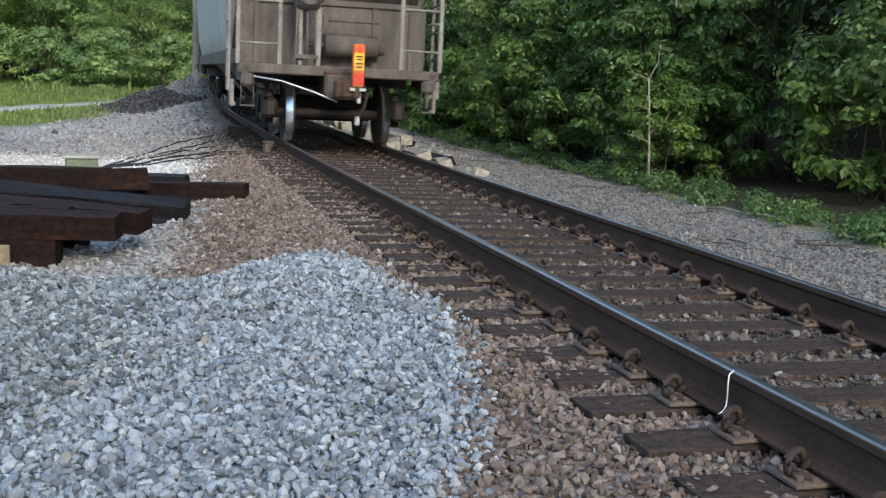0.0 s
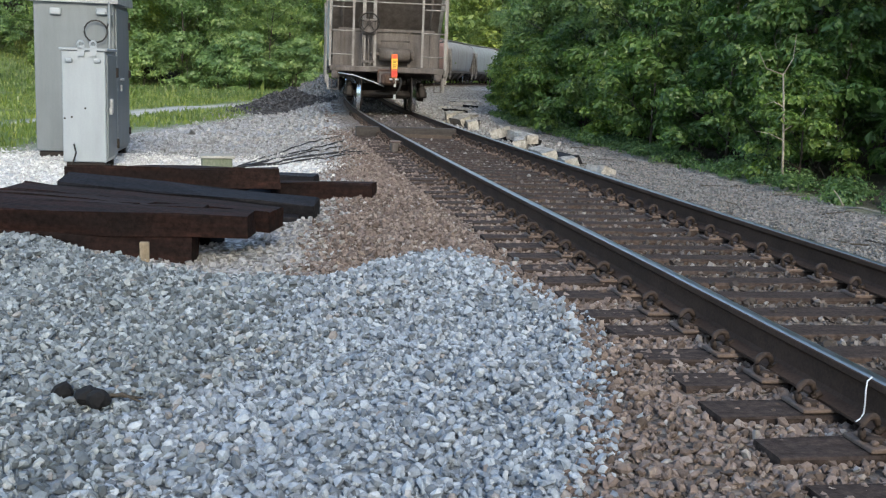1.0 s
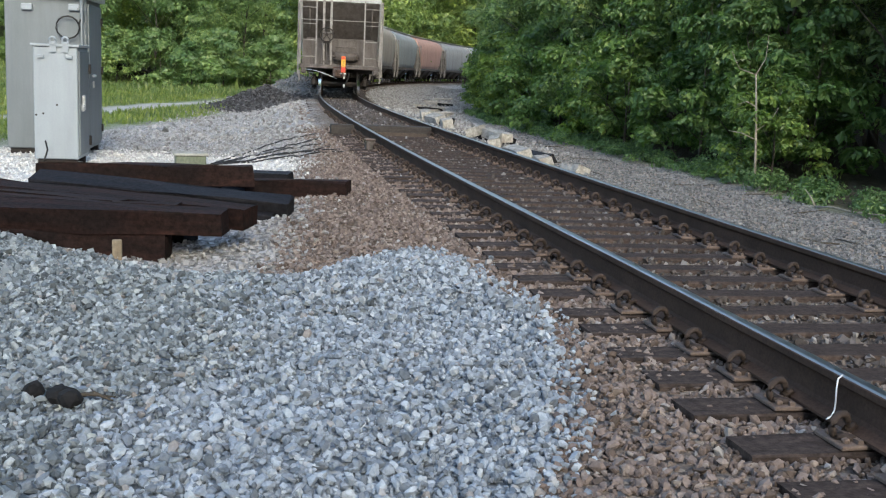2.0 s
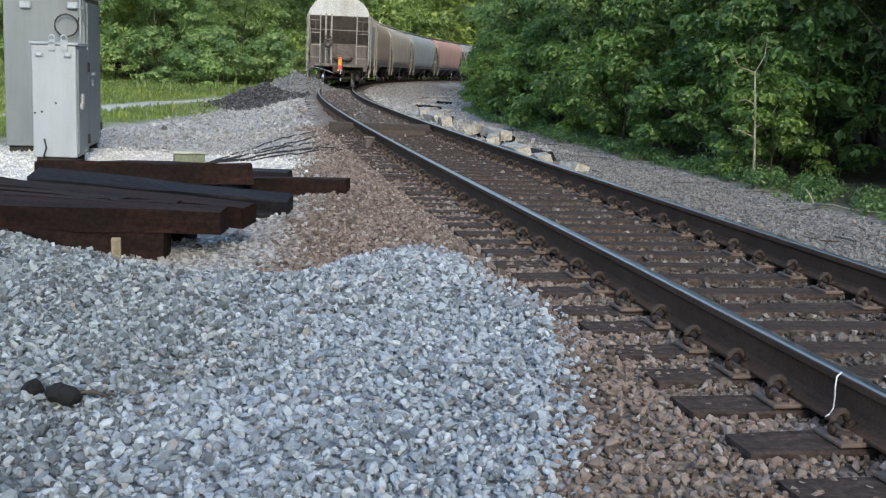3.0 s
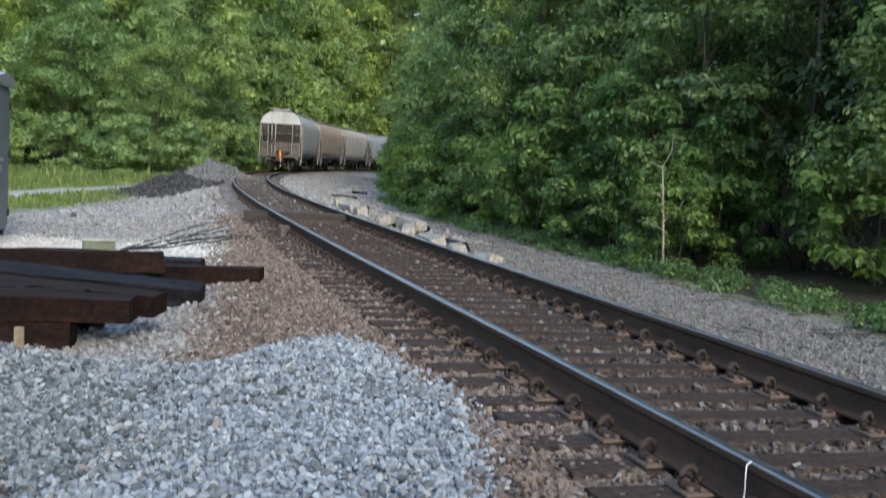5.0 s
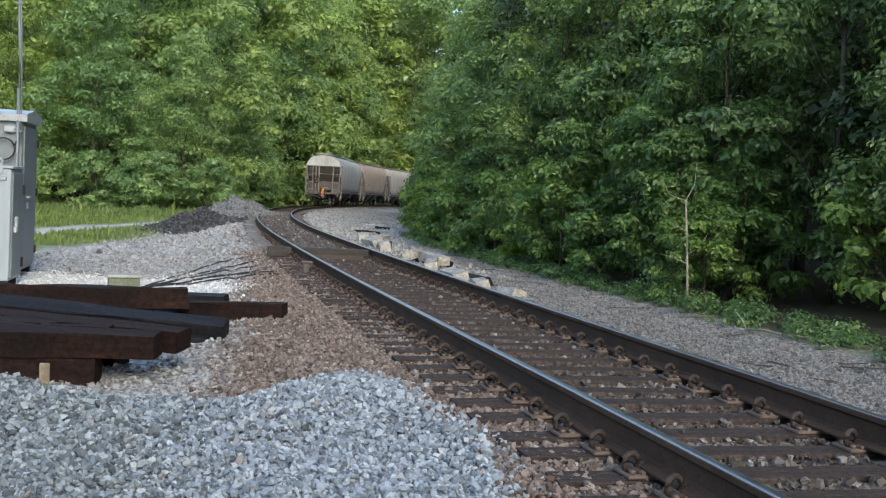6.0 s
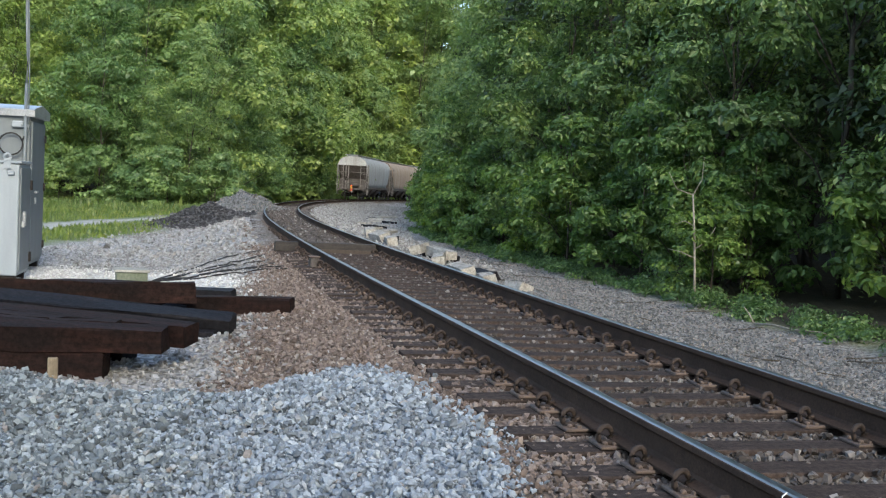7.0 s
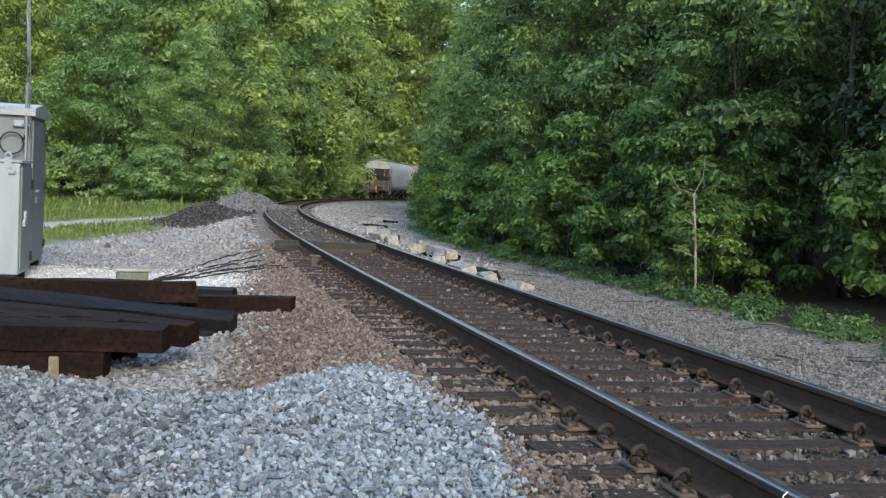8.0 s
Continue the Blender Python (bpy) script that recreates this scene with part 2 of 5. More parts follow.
RED = weathered("red_label", (0.62, 0.05, 0.03), (0.4, 0.05, 0.03), 0.5, scale=4, streak=(1, 1, 1), amount=0.3)
LENS, _n, _l, _b = mat("red_marker_lens", 0.3)
_b.inputs["Base Color"].default_value = (0.7, 0.05, 0.02, 1)
_b.inputs["Emission Color"].default_value = (1.0, 0.06, 0.03, 1)
_b.inputs["Emission Strength"].default_value = 0.3
BLACK_CLOTH = weathered("black_cloth", (0.006, 0.006, 0.007), (0.015, 0.015, 0.016), 0.9, scale=8, streak=(1, 1, 1))
WHITE = weathered("white_wire", (0.75, 0.77, 0.8), (0.5, 0.5, 0.5), 0.4, scale=8, streak=(1, 1, 1))


def leaf_mat(name, dark, light, warm, through=0.35):
    m, n, l, b = mat(name, 0.4)
    b.inputs["Specular IOR Level"].default_value = 0.5
    g = n.new("ShaderNodeNewGeometry")
    info = n.new("ShaderNodeObjectInfo")
    c = ramp(n, l, g.outputs["Random Per Island"], [(0.0, dark), (0.75, light), (1.0, warm)])
    tone = ramp(n, l, info.outputs["Random"], [(0.0, (0.75, 0.85, 0.85)), (0.5, (1.0, 1.0, 1.0)), (1.0, (1.25, 1.15, 0.85))])
    patch = ramp(n, l, noise_tex(n, l, coords(n), 0.5, 2), [(0.3, (0.62, 0.7, 0.74)), (0.7, (1.3, 1.24, 1.1))])
    c = mixc(n, l, 1.0, mixc(n, l, 1.0, c, tone, "MULTIPLY"), patch, "MULTIPLY")
    l.new(c, b.inputs["Base Color"])
    t = n.new("ShaderNodeBsdfTranslucent")
    l.new(mixc(n, l, 1.0, c, (1.12, 1.2, 0.62), "MULTIPLY"), t.inputs["Color"])
    mx = n.new("ShaderNodeMixShader")
    mx.inputs[0].default_value = through
    l.new(b.outputs[0], mx.inputs[1])
    l.new(t.outputs[0], mx.inputs[2])
    l.new(mx.outputs[0], n["Material Output"].inputs["Surface"])
    return m


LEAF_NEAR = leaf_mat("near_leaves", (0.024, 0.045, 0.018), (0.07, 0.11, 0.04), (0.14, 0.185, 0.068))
# Leaf green brightened to stand in for skylight; the weeds share it.
LEAF_BRIGHTENED = leaf_mat("brightened_leaves", (0.072, 0.125, 0.052), (0.18, 0.27, 0.10), (0.30, 0.37, 0.155), 0.42)
LEAF_SHRUB = leaf_mat("shrub_leaves", (0.07, 0.13, 0.042), (0.14, 0.235, 0.07), (0.23, 0.31, 0.10), 0.45)
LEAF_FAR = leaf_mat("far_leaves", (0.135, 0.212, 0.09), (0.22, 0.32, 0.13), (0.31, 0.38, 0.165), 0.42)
GRASS = leaf_mat("grass_blades", (0.08, 0.13, 0.04), (0.15, 0.21, 0.07), (0.25, 0.27, 0.12))


def ground_mat():
    """Soil and stone chosen by the plan: rusty by the track, pale at the cabinets, grass in the field, litter in the wood."""
    m, n, l, b = mat("ground_surface", 0.95)
    at = n.new("ShaderNodeAttribute")
    at.attribute_name = "zone"
    at2 = n.new("ShaderNodeAttribute")
    at2.attribute_name = "zone_b"
    s1 = n.new("ShaderNodeSeparateColor")
    s2 = n.new("ShaderNodeSeparateColor")
    l.new(at.outputs["Color"], s1.inputs[0])
    l.new(at2.outputs["Color"], s2.inputs[0])
    v = coords(n)
    vo = n.new("ShaderNodeTexVoronoi")
    vo.inputs["Scale"].default_value = 22
    l.new(v, vo.inputs["Vector"])
    sep = n.new("ShaderNodeSeparateColor")
    l.new(vo.outputs["Color"], sep.inputs[0])
    cell = sep.outputs[0]
    fine = noise_tex(n, l, v, 7, 6, 0.7)
    broad = noise_tex(n, l, v, 0.5, 4, 0.6)

    def tone(stops):
        return ramp(n, l, cell, stops)

    lot = tone([(0.0, (0.16, 0.155, 0.15)), (0.6, (0.34, 0.33, 0.32)), (1.0, (0.54, 0.53, 0.52))])
    rusty = tone([(0.0, (0.08, 0.062, 0.05)), (0.6, (0.17, 0.135, 0.11)), (1.0, (0.28, 0.24, 0.2))])
    pale = tone([(0.0, (0.45, 0.44, 0.42)), (0.6, (0.68, 0.67, 0.64)), (1.0, (0.84, 0.83, 0.8))])
    clean = tone([(0.0, (0.13, 0.15, 0.17)), (0.6, (0.26, 0.295, 0.335)), (1.0, (0.38, 0.42, 0.46))])
    grass = ramp(n, l, fine, [(0.3, (0.09, 0.13, 0.04)), (0.6, (0.16, 0.21, 0.065)), (0.8, (0.24, 0.25, 0.11))])
    litter = ramp(n, l, fine, [(0.3, (0.025, 0.025, 0.014)), (0.7, (0.07, 0.06, 0.035))])
    road = ramp(n, l, fine, [(0.3, (0.36, 0.35, 0.32)), (0.7, (0.5, 0.49, 0.46))])
    c = lot
    for fac, col in ((s1.outputs[0], rusty), (s1.outputs[1], pale), (s1.outputs[2], clean), (s2.outputs[0], grass), (s2.outputs[1], litter), (s2.outputs[2], road)):
        c = mixc(n, l, fac, c, col)
    c = mixc(n, l, 1.0, c, ramp(n, l, broad, [(0.3, (0.8, 0.8, 0.8)), (0.7, (1.12, 1.1, 1.08))]), "MULTIPLY")
    l.new(c, b.inputs["Base Color"])
    add = n.new("ShaderNodeMath")
    add.operation = "MULTIPLY_ADD"
    l.new(vo.outputs["Distance"], add.inputs[0])
    add.inputs[1].default_value = -1.0
    l.new(fine, add.inputs[2])
    bumped(n, l, b, add.outputs[0], 0.8, 0.03)
    return m


GROUND = ground_mat()


# ---- mesh helpers ----
def part(name, bm, material, parent=None, label="", m=None):
    """Links a bmesh as one mesh object, under a thing where one is given."""
    me = bpy.data.meshes.new(name)
    bmesh.ops.recalc_face_normals(bm, faces=bm.faces)
    bm.to_mesh(me)
    bm.free()
    for mm in (material if isinstance(material, (list, tuple)) else [material]):
        me.materials.append(mm)
    ob = new(name, me)
    if parent is not None:
        ob.parent = parent
    if m is not None:
        ob.matrix_basis = m
    return tagged(ob, label)


def thing(name, label, category, group="", kind="", m=None):
    ob = new(name)
    ob.empty_display_size = 0.2
    if m is not None:
        ob.matrix_basis = m
    return tagged(ob, label, category, group, kind)


def add_box(bm, c, size, m=None, bevel=0.0, mi=0):
    got = bmesh.ops.create_cube(bm, size=1.0)["verts"]
    for v in got:
        v.co = Vector((c[0] + v.co.x * size[0], c[1] + v.co.y * size[1], c[2] + v.co.z * size[2]))
    faces = list({f for v in got for f in v.link_faces})
    if bevel:
        edges = list({e for v in got for e in v.link_edges})
        made = bmesh.ops.bevel(bm, geom=edges, offset=bevel, segments=1, affect="EDGES")
        got = list(set(made["verts"]) | {v for v in got if v.is_valid})
        faces = list({f for v in got for f in v.link_faces})
    if m is not None:
        bmesh.ops.transform(bm, matrix=m, verts=got)
    for f in faces:
        f.material_index = mi
    return got


def add_rod(bm, a, b, r, r2=None, sides=8, mi=0):
    a, b = Vector(a), Vector(b)
    d = b - a
    m = Matrix.Translation((a + b) / 2) @ d.to_track_quat("Z", "Y").to_matrix().to_4x4()
    got = bmesh.ops.create_cone(bm, cap_ends=True, segments=sides, radius1=r, radius2=r if r2 is None else r2, depth=d.length, matrix=m)["verts"]
    for f in {f for v in got for f in v.link_faces}:
        f.material_index = mi
        f.smooth = len(f.verts) == 4
    return got


def add_tube(bm, pts, r, sides=6, mi=0):
    """A bent rod through points."""
    pts = [Vector(p) for p in pts]
    rings = []
    for i, p in enumerate(pts):
        d = (pts[min(i + 1, len(pts) - 1)] - pts[max(i - 1, 0)]).normalized()
        q = d.to_track_quat("Z", "Y")
        rr = r[i] if isinstance(r, (list, tuple)) else r
        rings.append([bm.verts.new(p + q @ Vector((rr * math.cos(a), rr * math.sin(a), 0))) for a in (6.2832 * k / sides for k in range(sides))])
    for ra, rb in zip(rings, rings[1:]):
        for k in range(sides):
            f = bm.faces.new((ra[k], ra[(k + 1) % sides], rb[(k + 1) % sides], rb[k]))
            f.smooth, f.material_index = True, mi
    bm.faces.new(rings[0][::-1]).material_index = mi
    bm.faces.new(rings[-1]).material_index = mi


def sweep(bm, profile, places, mi_of=None, caps=True):
    """Sweeps a closed profile of (sideways, up) along places (point, heading)."""
    rings = []
    for p, th in places:
        c, s_ = math.cos(th), math.sin(th)
        rings.append([bm.verts.new((p.x + u * c, p.y - u * s_, p.z + w)) for u, w in profile])
    n = len(profile)
    for ra, rb in zip(rings, rings[1:]):
        for k in range(n):
            f = bm.faces.new((ra[k], ra[(k + 1) % n], rb[(k + 1) % n], rb[k]))
            f.material_index = mi_of(k) if mi_of else 0
    if caps:
        bm.faces.new(rings[0])
        bm.faces.new(rings[-1][::-1])


def soup(name, verts, faces, material, smooth_shade=False):
    """An object from large arrays: verts (n, 3), faces (m, k)."""
    me = bpy.data.meshes.new(name)
    n, k = faces.shape
    me.vertices.add(len(verts))
    me.vertices.foreach_set("co", np.ascontiguousarray(verts, dtype=np.float32).ravel())
    me.loops.add(n * k)
    me.loops.foreach_set("vertex_index", np.ascontiguousarray(faces, dtype=np.int32).ravel())
    me.polygons.add(n)
    me.polygons.foreach_set("loop_start", np.arange(0, n * k, k, dtype=np.int32))
    me.update(calc_edges=True)
    me.polygons.foreach_set("use_smooth", np.full(n, smooth_shade))
    me.materials.append(material)
    return me


# ---- ground ----
def spaced(marks):
    """Grid lines: marks are (from, to, step)."""
    out = []
    for a, b, d in marks:
        out += list(np.arange(a, b, d))
    return np.array(out + [marks[-1][1]])


def ground():
    gx = spaced([(-2600, -300, 330), (-300, -100, 20), (-100, -30, 3.5), (-30, -12, 0.8), (-12, -5, 0.3), (-5, 3.0, 0.1), (3.0, 8, 0.25), (8, 20, 0.9), (20, 60, 4), (60, 300, 24), (300, 2600, 330)])
    gy = spaced([(-2600, -300, 330), (-300, -40, 26), (-40, 1, 2.5), (1, 12, 0.1), (12, 24, 0.22), (24, 60, 0.6), (60, 140, 2), (140, 300, 12), (300, 2900, 330)])
    X, Y = np.meshgrid(gx, gy)
    Z = ground_z(X, Y)
    far = smooth(200, 500, np.hypot(X, Y))
    Z = Z * (1 - far) + far * np.where(Z > 12, 12, Z)
    nx, ny = len(gx), len(gy)
    i = (np.arange(ny - 1)[:, None] * nx + np.arange(nx - 1)[None]).ravel()
    me = soup("ground", np.stack([X.ravel(), Y.ravel(), Z.ravel()], 1), np.stack([i, i + 1, i + nx + 1, i + nx], 1), GROUND, True)
    s, o = track_coords(X, Y)
    w1 = waves(X, Y, 3.0, 11)
    off = o - np.interp(s, [0, 31, 40, 50, 60, 70], [0, 0, 1.1, 2.4, 3.5, 4.3])
    left = o < 0
    rusty = np.where(left, smooth(0.3, -0.3, -o - rust_side(s) + 0.2 * w1), np.maximum(smooth(2.0, 1.5, o + 0.15 * w1), 0.55 * smooth(45, 25, s)))
    pale = smooth(1.15, 0.7, np.hypot((X + 6.2) / 3.6, (Y - 14.2) / 3.0) + 0.1 * w1)
    rim = heap_rim(X)
    clean = left * smooth(-0.05, 0.1, -o - heap_side(s)) * smooth(rim + 0.5, rim, Y)
    grass = left * smooth(-0.5, 0.5, -9.6 + 0.11 * (27 - Y) * (Y < 27) - X + 0.35 * w1) * smooth(12, 17, Y)
    grass = np.maximum(grass, left * smooth(60, 66, Y + w1) * smooth(3.5, 4.5, -o + 0.3 * w1))
    grass = np.maximum(grass, (~left) * smooth(5.1, 5.6, off + 0.15 * w1) * smooth(7.0, 6.2, off) * 0.5)
    litter = np.maximum((~left) * smooth(5.5, 6.1, off + 0.3 * w1), smooth(80, 88, Y + 0.1 * X) * left * smooth(7, 9, -o))
    road = smooth(1.0, 0.65, np.abs(X + 13.6 - 0.05 * (Y - 36) + 0.2 * w1)) * smooth(52, 46, Y) * smooth(5, 15, Y)
    zc = me.color_attributes.new("zone", "FLOAT_COLOR", "POINT")
    one = np.ones(X.size)
    zc.data.foreach_set("color", np.stack([rusty.ravel(), pale.ravel(), clean.ravel(), one], 1).astype(np.float32).ravel())
    zb = me.color_attributes.new("zone_b", "FLOAT_COLOR", "POINT")
    zb.data.foreach_set("color", np.stack([grass.ravel(), litter.ravel(), road.ravel(), one], 1).astype(np.float32).ravel())
    tagged(new("ground", me), "gravel lot, grass verge and wooded ground round a track", "ground", kind="structure")


ground()

# ---- track ----
RAIL = 0.752


def tie_s(i):
    """Where tie number i lies; the nearer ones are laid closer together."""
    if i < 10:
        return 0.05 - 0.430 * (10 - i)
    return 0.05 + 0.4405 * (i - 10) if i < 14 else 1.812 + 0.4523 * (i - 14)


TIE_S = np.array([tie_s(i) for i in range(-34, 420)])


def rail_profile():
    half = [(0.075, -0.180), (0.075, -0.169), (0.020, -0.152), (0.0085, -0.135), (0.0085, -0.052), (0.030, -0.040), (0.0365, -0.032), (0.0355, -0.008), (0.031, -0.0042), (0.018, 0.0)]
    return [(u, w) for u, w in half] + [(-u, w) for u, w in reversed(half)]


def lay_rails(track):
    prof = rail_profile()
    for o in (-RAIL, RAIL):
        bm = bmesh.new()
        places = [(on_track(s, o), heading(s)) for s in np.arange(-20, 230, 0.6)]
        sweep(bm, prof, places, lambda k: 1 if k in (8, 9, 10) else 0)
        part("rail", bm, [RAIL_SIDE, RAIL_TOP], track, "steel rail with rusty web and polished head")


def tie_mesh(seed, length=2.57, w=0.215, d=0.18, rough=0.006):
    """A timber along x, its top at z = 0, with worn edges and split ends."""
    rng = random.Random(seed)
    bm = bmesh.new()
    rings = []
    for i in range(6):
        x = -length / 2 + length * i / 5
        j = lambda: rng.uniform(-rough, rough)
        pr = [(-w / 2, -d), (w / 2, -d), (w / 2, -0.010), (w / 2 - 0.009, 0), (-w / 2 + 0.009, 0), (-w / 2, -0.010)]
        rings.append([bm.verts.new((x + j(), y + j(), z + j())) for y, z in pr])
    for a, b in zip(rings, rings[1:]):
        for k in range(6):
            bm.faces.new((a[k], a[(k + 1) % 6], b[(k + 1) % 6], b[k]))
    bm.faces.new(rings[0])
    bm.faces.new(rings[-1])
    bmesh.ops.recalc_face_normals(bm, faces=bm.faces)
    return bm


def to_mesh(name, bm, *mats):
    me = bpy.data.meshes.new(name)
    bmesh.ops.recalc_face_normals(bm, faces=bm.faces)
    bm.to_mesh(me)
    bm.free()
    for m in mats:
        me.materials.append(m)
    return me


def plate_mesh():
    bm = bmesh.new()
    add_box(bm, (0, 0, 0.009), (0.36, 0.19, 0.018), bevel=0.004)
    for x in (-0.1, 0.1):
        add_box(bm, (x, 0, 0.024), (0.022, 0.17, 0.02))
    for x in (-0.145, 0.145):
        for y in (-0.055, 0.05):
            add_box(bm, (x, y, 0.025), (0.026, 0.026, 0.02), bevel=0.005)
    return to_mesh("tie_plate", bm, PLATE)


def clip_mesh():
    """A sprung round-bar clip: a loop that stands beside the rail foot."""
    bm = bmesh.new()
    pts = []
    for k in range(11):
        a = math.radians(-50 + 290 * k / 10)
        pts.append((0.040 * math.cos(a) - 0.030, 0.016 * math.cos(a), 0.048 + 0.038 * math.sin(a)))
    pts = [(0.045, 0.03, 0.034)] + pts + [(-0.05, -0.02, 0.018), (0.0, -0.045, 0.014)]
    add_tube(bm, pts, 0.014, 5)
    return to_mesh("rail_clip", bm, CLIP_STEEL)


def lay_ties(track):
    rng = random.Random(4)
    ties = [to_mesh("tie", tie_mesh(i), TIE_OLD) for i in range(6)]
    plate, clip = plate_mesh(), clip_mesh()
    n = 82
    for i in range(n):
        s = tie_s(i) + rng.uniform(-0.02, 0.02) * (1 if i > 16 else 0.4)
        t = new("tie", rng.choice(ties))
        t.parent = track
        turn = Matrix.Rotation(-heading(s) + radians(rng.uniform(-1.2, 1.2)), 4, "Z")
        t.matrix_basis = Matrix.Translation(on_track(s, rng.uniform(-0.025, 0.025), -0.200 + rng.uniform(-0.014, 0.0))) @ turn
        for o in (-RAIL, RAIL):
            p = new("tie_plate", plate)
            p.parent = t
            p.matrix_basis = Matrix.Translation((o, 0, 0.002))
            if s < 24:
                for side in (-1, 1):
                    c = new("rail_clip", clip)
                    c.parent = t
                    c.matrix_basis = Matrix.Translation((o + side * 0.098, rng.uniform(-0.01, 0.01), 0.012)) @ Matrix.Rotation(0 if side < 0 else math.pi, 4, "Z") @ Matrix.Scale(1.12, 4)
    # the farther ties, past counting
    bm = bmesh.new()
    for i in range(n, 420):
        s = tie_s(i)
        m = Matrix.Translation(on_track(s, 0, -0.203)) @ Matrix.Rotation(-heading(s), 4, "Z")
        add_box(bm, (0, 0, -0.08), (2.6, 0.2, 0.16), m)
    for i in range(1, 34):
        s = tie_s(-i)
        m = Matrix.Translation(on_track(s, 0, -0.203)) @ Matrix.Rotation(-heading(s), 4, "Z")
        add_box(bm, (0, 0, -0.08), (2.6, 0.2, 0.16), m)
    tagged(part("far_ties", bm, TIE_OLD, track), kind="stuff")


track = thing("railway_track", "single railway track of rusty rails on weathered timber ties", "railway track", kind="structure")
lay_rails(track)
lay_ties(track)


# ---- loose stone ----
def stone_forms(rng, count=24, fine=False):
    if fine:
        phi = (1 + 5 ** 0.5) / 2
        v = np.array([(-1, phi, 0), (1, phi, 0), (-1, -phi, 0), (1, -phi, 0), (0, -1, phi), (0, 1, phi), (0, -1, -phi), (0, 1, -phi), (phi, 0, -1), (phi, 0, 1), (-phi, 0, -1), (-phi, 0, 1)], float)
        v /= np.linalg.norm(v[0])
        f = [(0, 11, 5), (0, 5, 1), (0, 1, 7), (0, 7, 10), (0, 10, 11), (1, 5, 9), (5, 11, 4), (11, 10, 2), (10, 7, 6), (7, 1, 8), (3, 9, 4), (3, 4, 2), (3, 2, 6), (3, 6, 8), (3, 8, 9), (4, 9, 5), (2, 4, 11), (6, 2, 10), (8, 6, 7), (9, 8, 1)]
        forms = []
        for _ in range(count):
            # a chipped lump: a rounded block with a few flat breaks
            w = np.sign(v) * np.abs(v) ** 0.7 * (0.8 + 0.3 * rng.rand(12, 1))
            for _k in range(3):
                d = rng.randn(3)
                d /= np.linalg.norm(d)
                over = np.maximum(w @ d - (0.35 + 0.3 * rng.rand()), 0)
                w = w - over[:, None] * d
            forms.append(w * np.array([1.25, 0.75 + 0.35 * rng.rand(), 0.5 + 0.3 * rng.rand()]))
        return np.array(forms), np.array(f)
    v = np.array([(x, y, z) for x in (-1, 1) for y in (-1, 1) for z in (-1, 1)], float)
    f = [(0, 1, 3), (0, 3, 2), (4, 6, 7), (4, 7, 5), (0, 4, 5), (0, 5, 1), (2, 3, 7), (2, 7, 6), (0, 2, 6), (0, 6, 4), (1, 5, 7), (1, 7, 3)]
    forms = []
    for _ in range(count):
        w = v * 0.62
        up = w[:, 2] > 0
        w[up, :2] = w[up, :2] * (0.35 + 0.5 * rng.rand()) + 0.2 * rng.randn(2)
        w[~up, :2] = w[~up, :2] * (0.7 + 0.4 * rng.rand())
        w += 0.14 * rng.randn(8, 3)
        forms.append(w * np.array([1.2, 0.75 + 0.35 * rng.rand(), 0.55 + 0.3 * rng.rand()]))
    return np.array(forms), np.array(f)


def stones(name, X, Y, size, material, seed, label, lift=0.25, Z=None, fine=False):
    """Broken stones on the ground at the places X, Y."""
    rng = np.random.RandomState(seed)
    forms, f = stone_forms(rng, 24, fine)
    n = len(X)
    z = ground_z(X, Y) if Z is None else Z
    r = size * np.clip(np.exp(0.32 * rng.randn(n)), 0.5, 1.9) * (0.40 if fine else 0.46)
    v = forms[rng.randint(len(forms), size=n)]
    a, b, c = rng.rand(n) * 6.283, rng.randn(n) * 0.7, rng.randn(n) * 0.7
    ca, sa, cb, sb, cc, sc = np.cos(a), np.sin(a), np.cos(b), np.sin(b), np.cos(c), np.sin(c)
    R = np.empty((n, 3, 3))
    R[:, 0] = np.stack([ca * cb, ca * sb * sc - sa * cc, ca * sb * cc + sa * sc], 1)
    R[:, 1] = np.stack([sa * cb, sa * sb * sc + ca * cc, sa * sb * cc - ca * sc], 1)
    R[:, 2] = np.stack([-sb, cb * sc, cb * cc], 1)
    P = np.einsum("nij,nkj->nki", R, v) * r[:, None, None]
    P += np.stack([X, Y, z + r * lift * (0.4 + 1.4 * rng.rand(n))], 1)[:, None, :]
    F = f[None] + (np.arange(n) * forms.shape[1])[:, None, None]
    me = soup(name, P.reshape(-1, 3), F.reshape(-1, 3), material)
    return tagged(new(name, me), label, "ballast", kind="stuff")


def scatter(seed, n, box):
    rng = np.random.RandomState(seed)
    x0, x1, y0, y1 = box
    return x0 + (x1 - x0) * rng.rand(n), y0 + (y1 - y0) * rng.rand(n), rng


def in_view(X, Y):
    """The wedge of ground that the camera's way can show."""
    return (X > -0.62 * Y - 0.4) & (X < 0.5 * Y + 0.4)


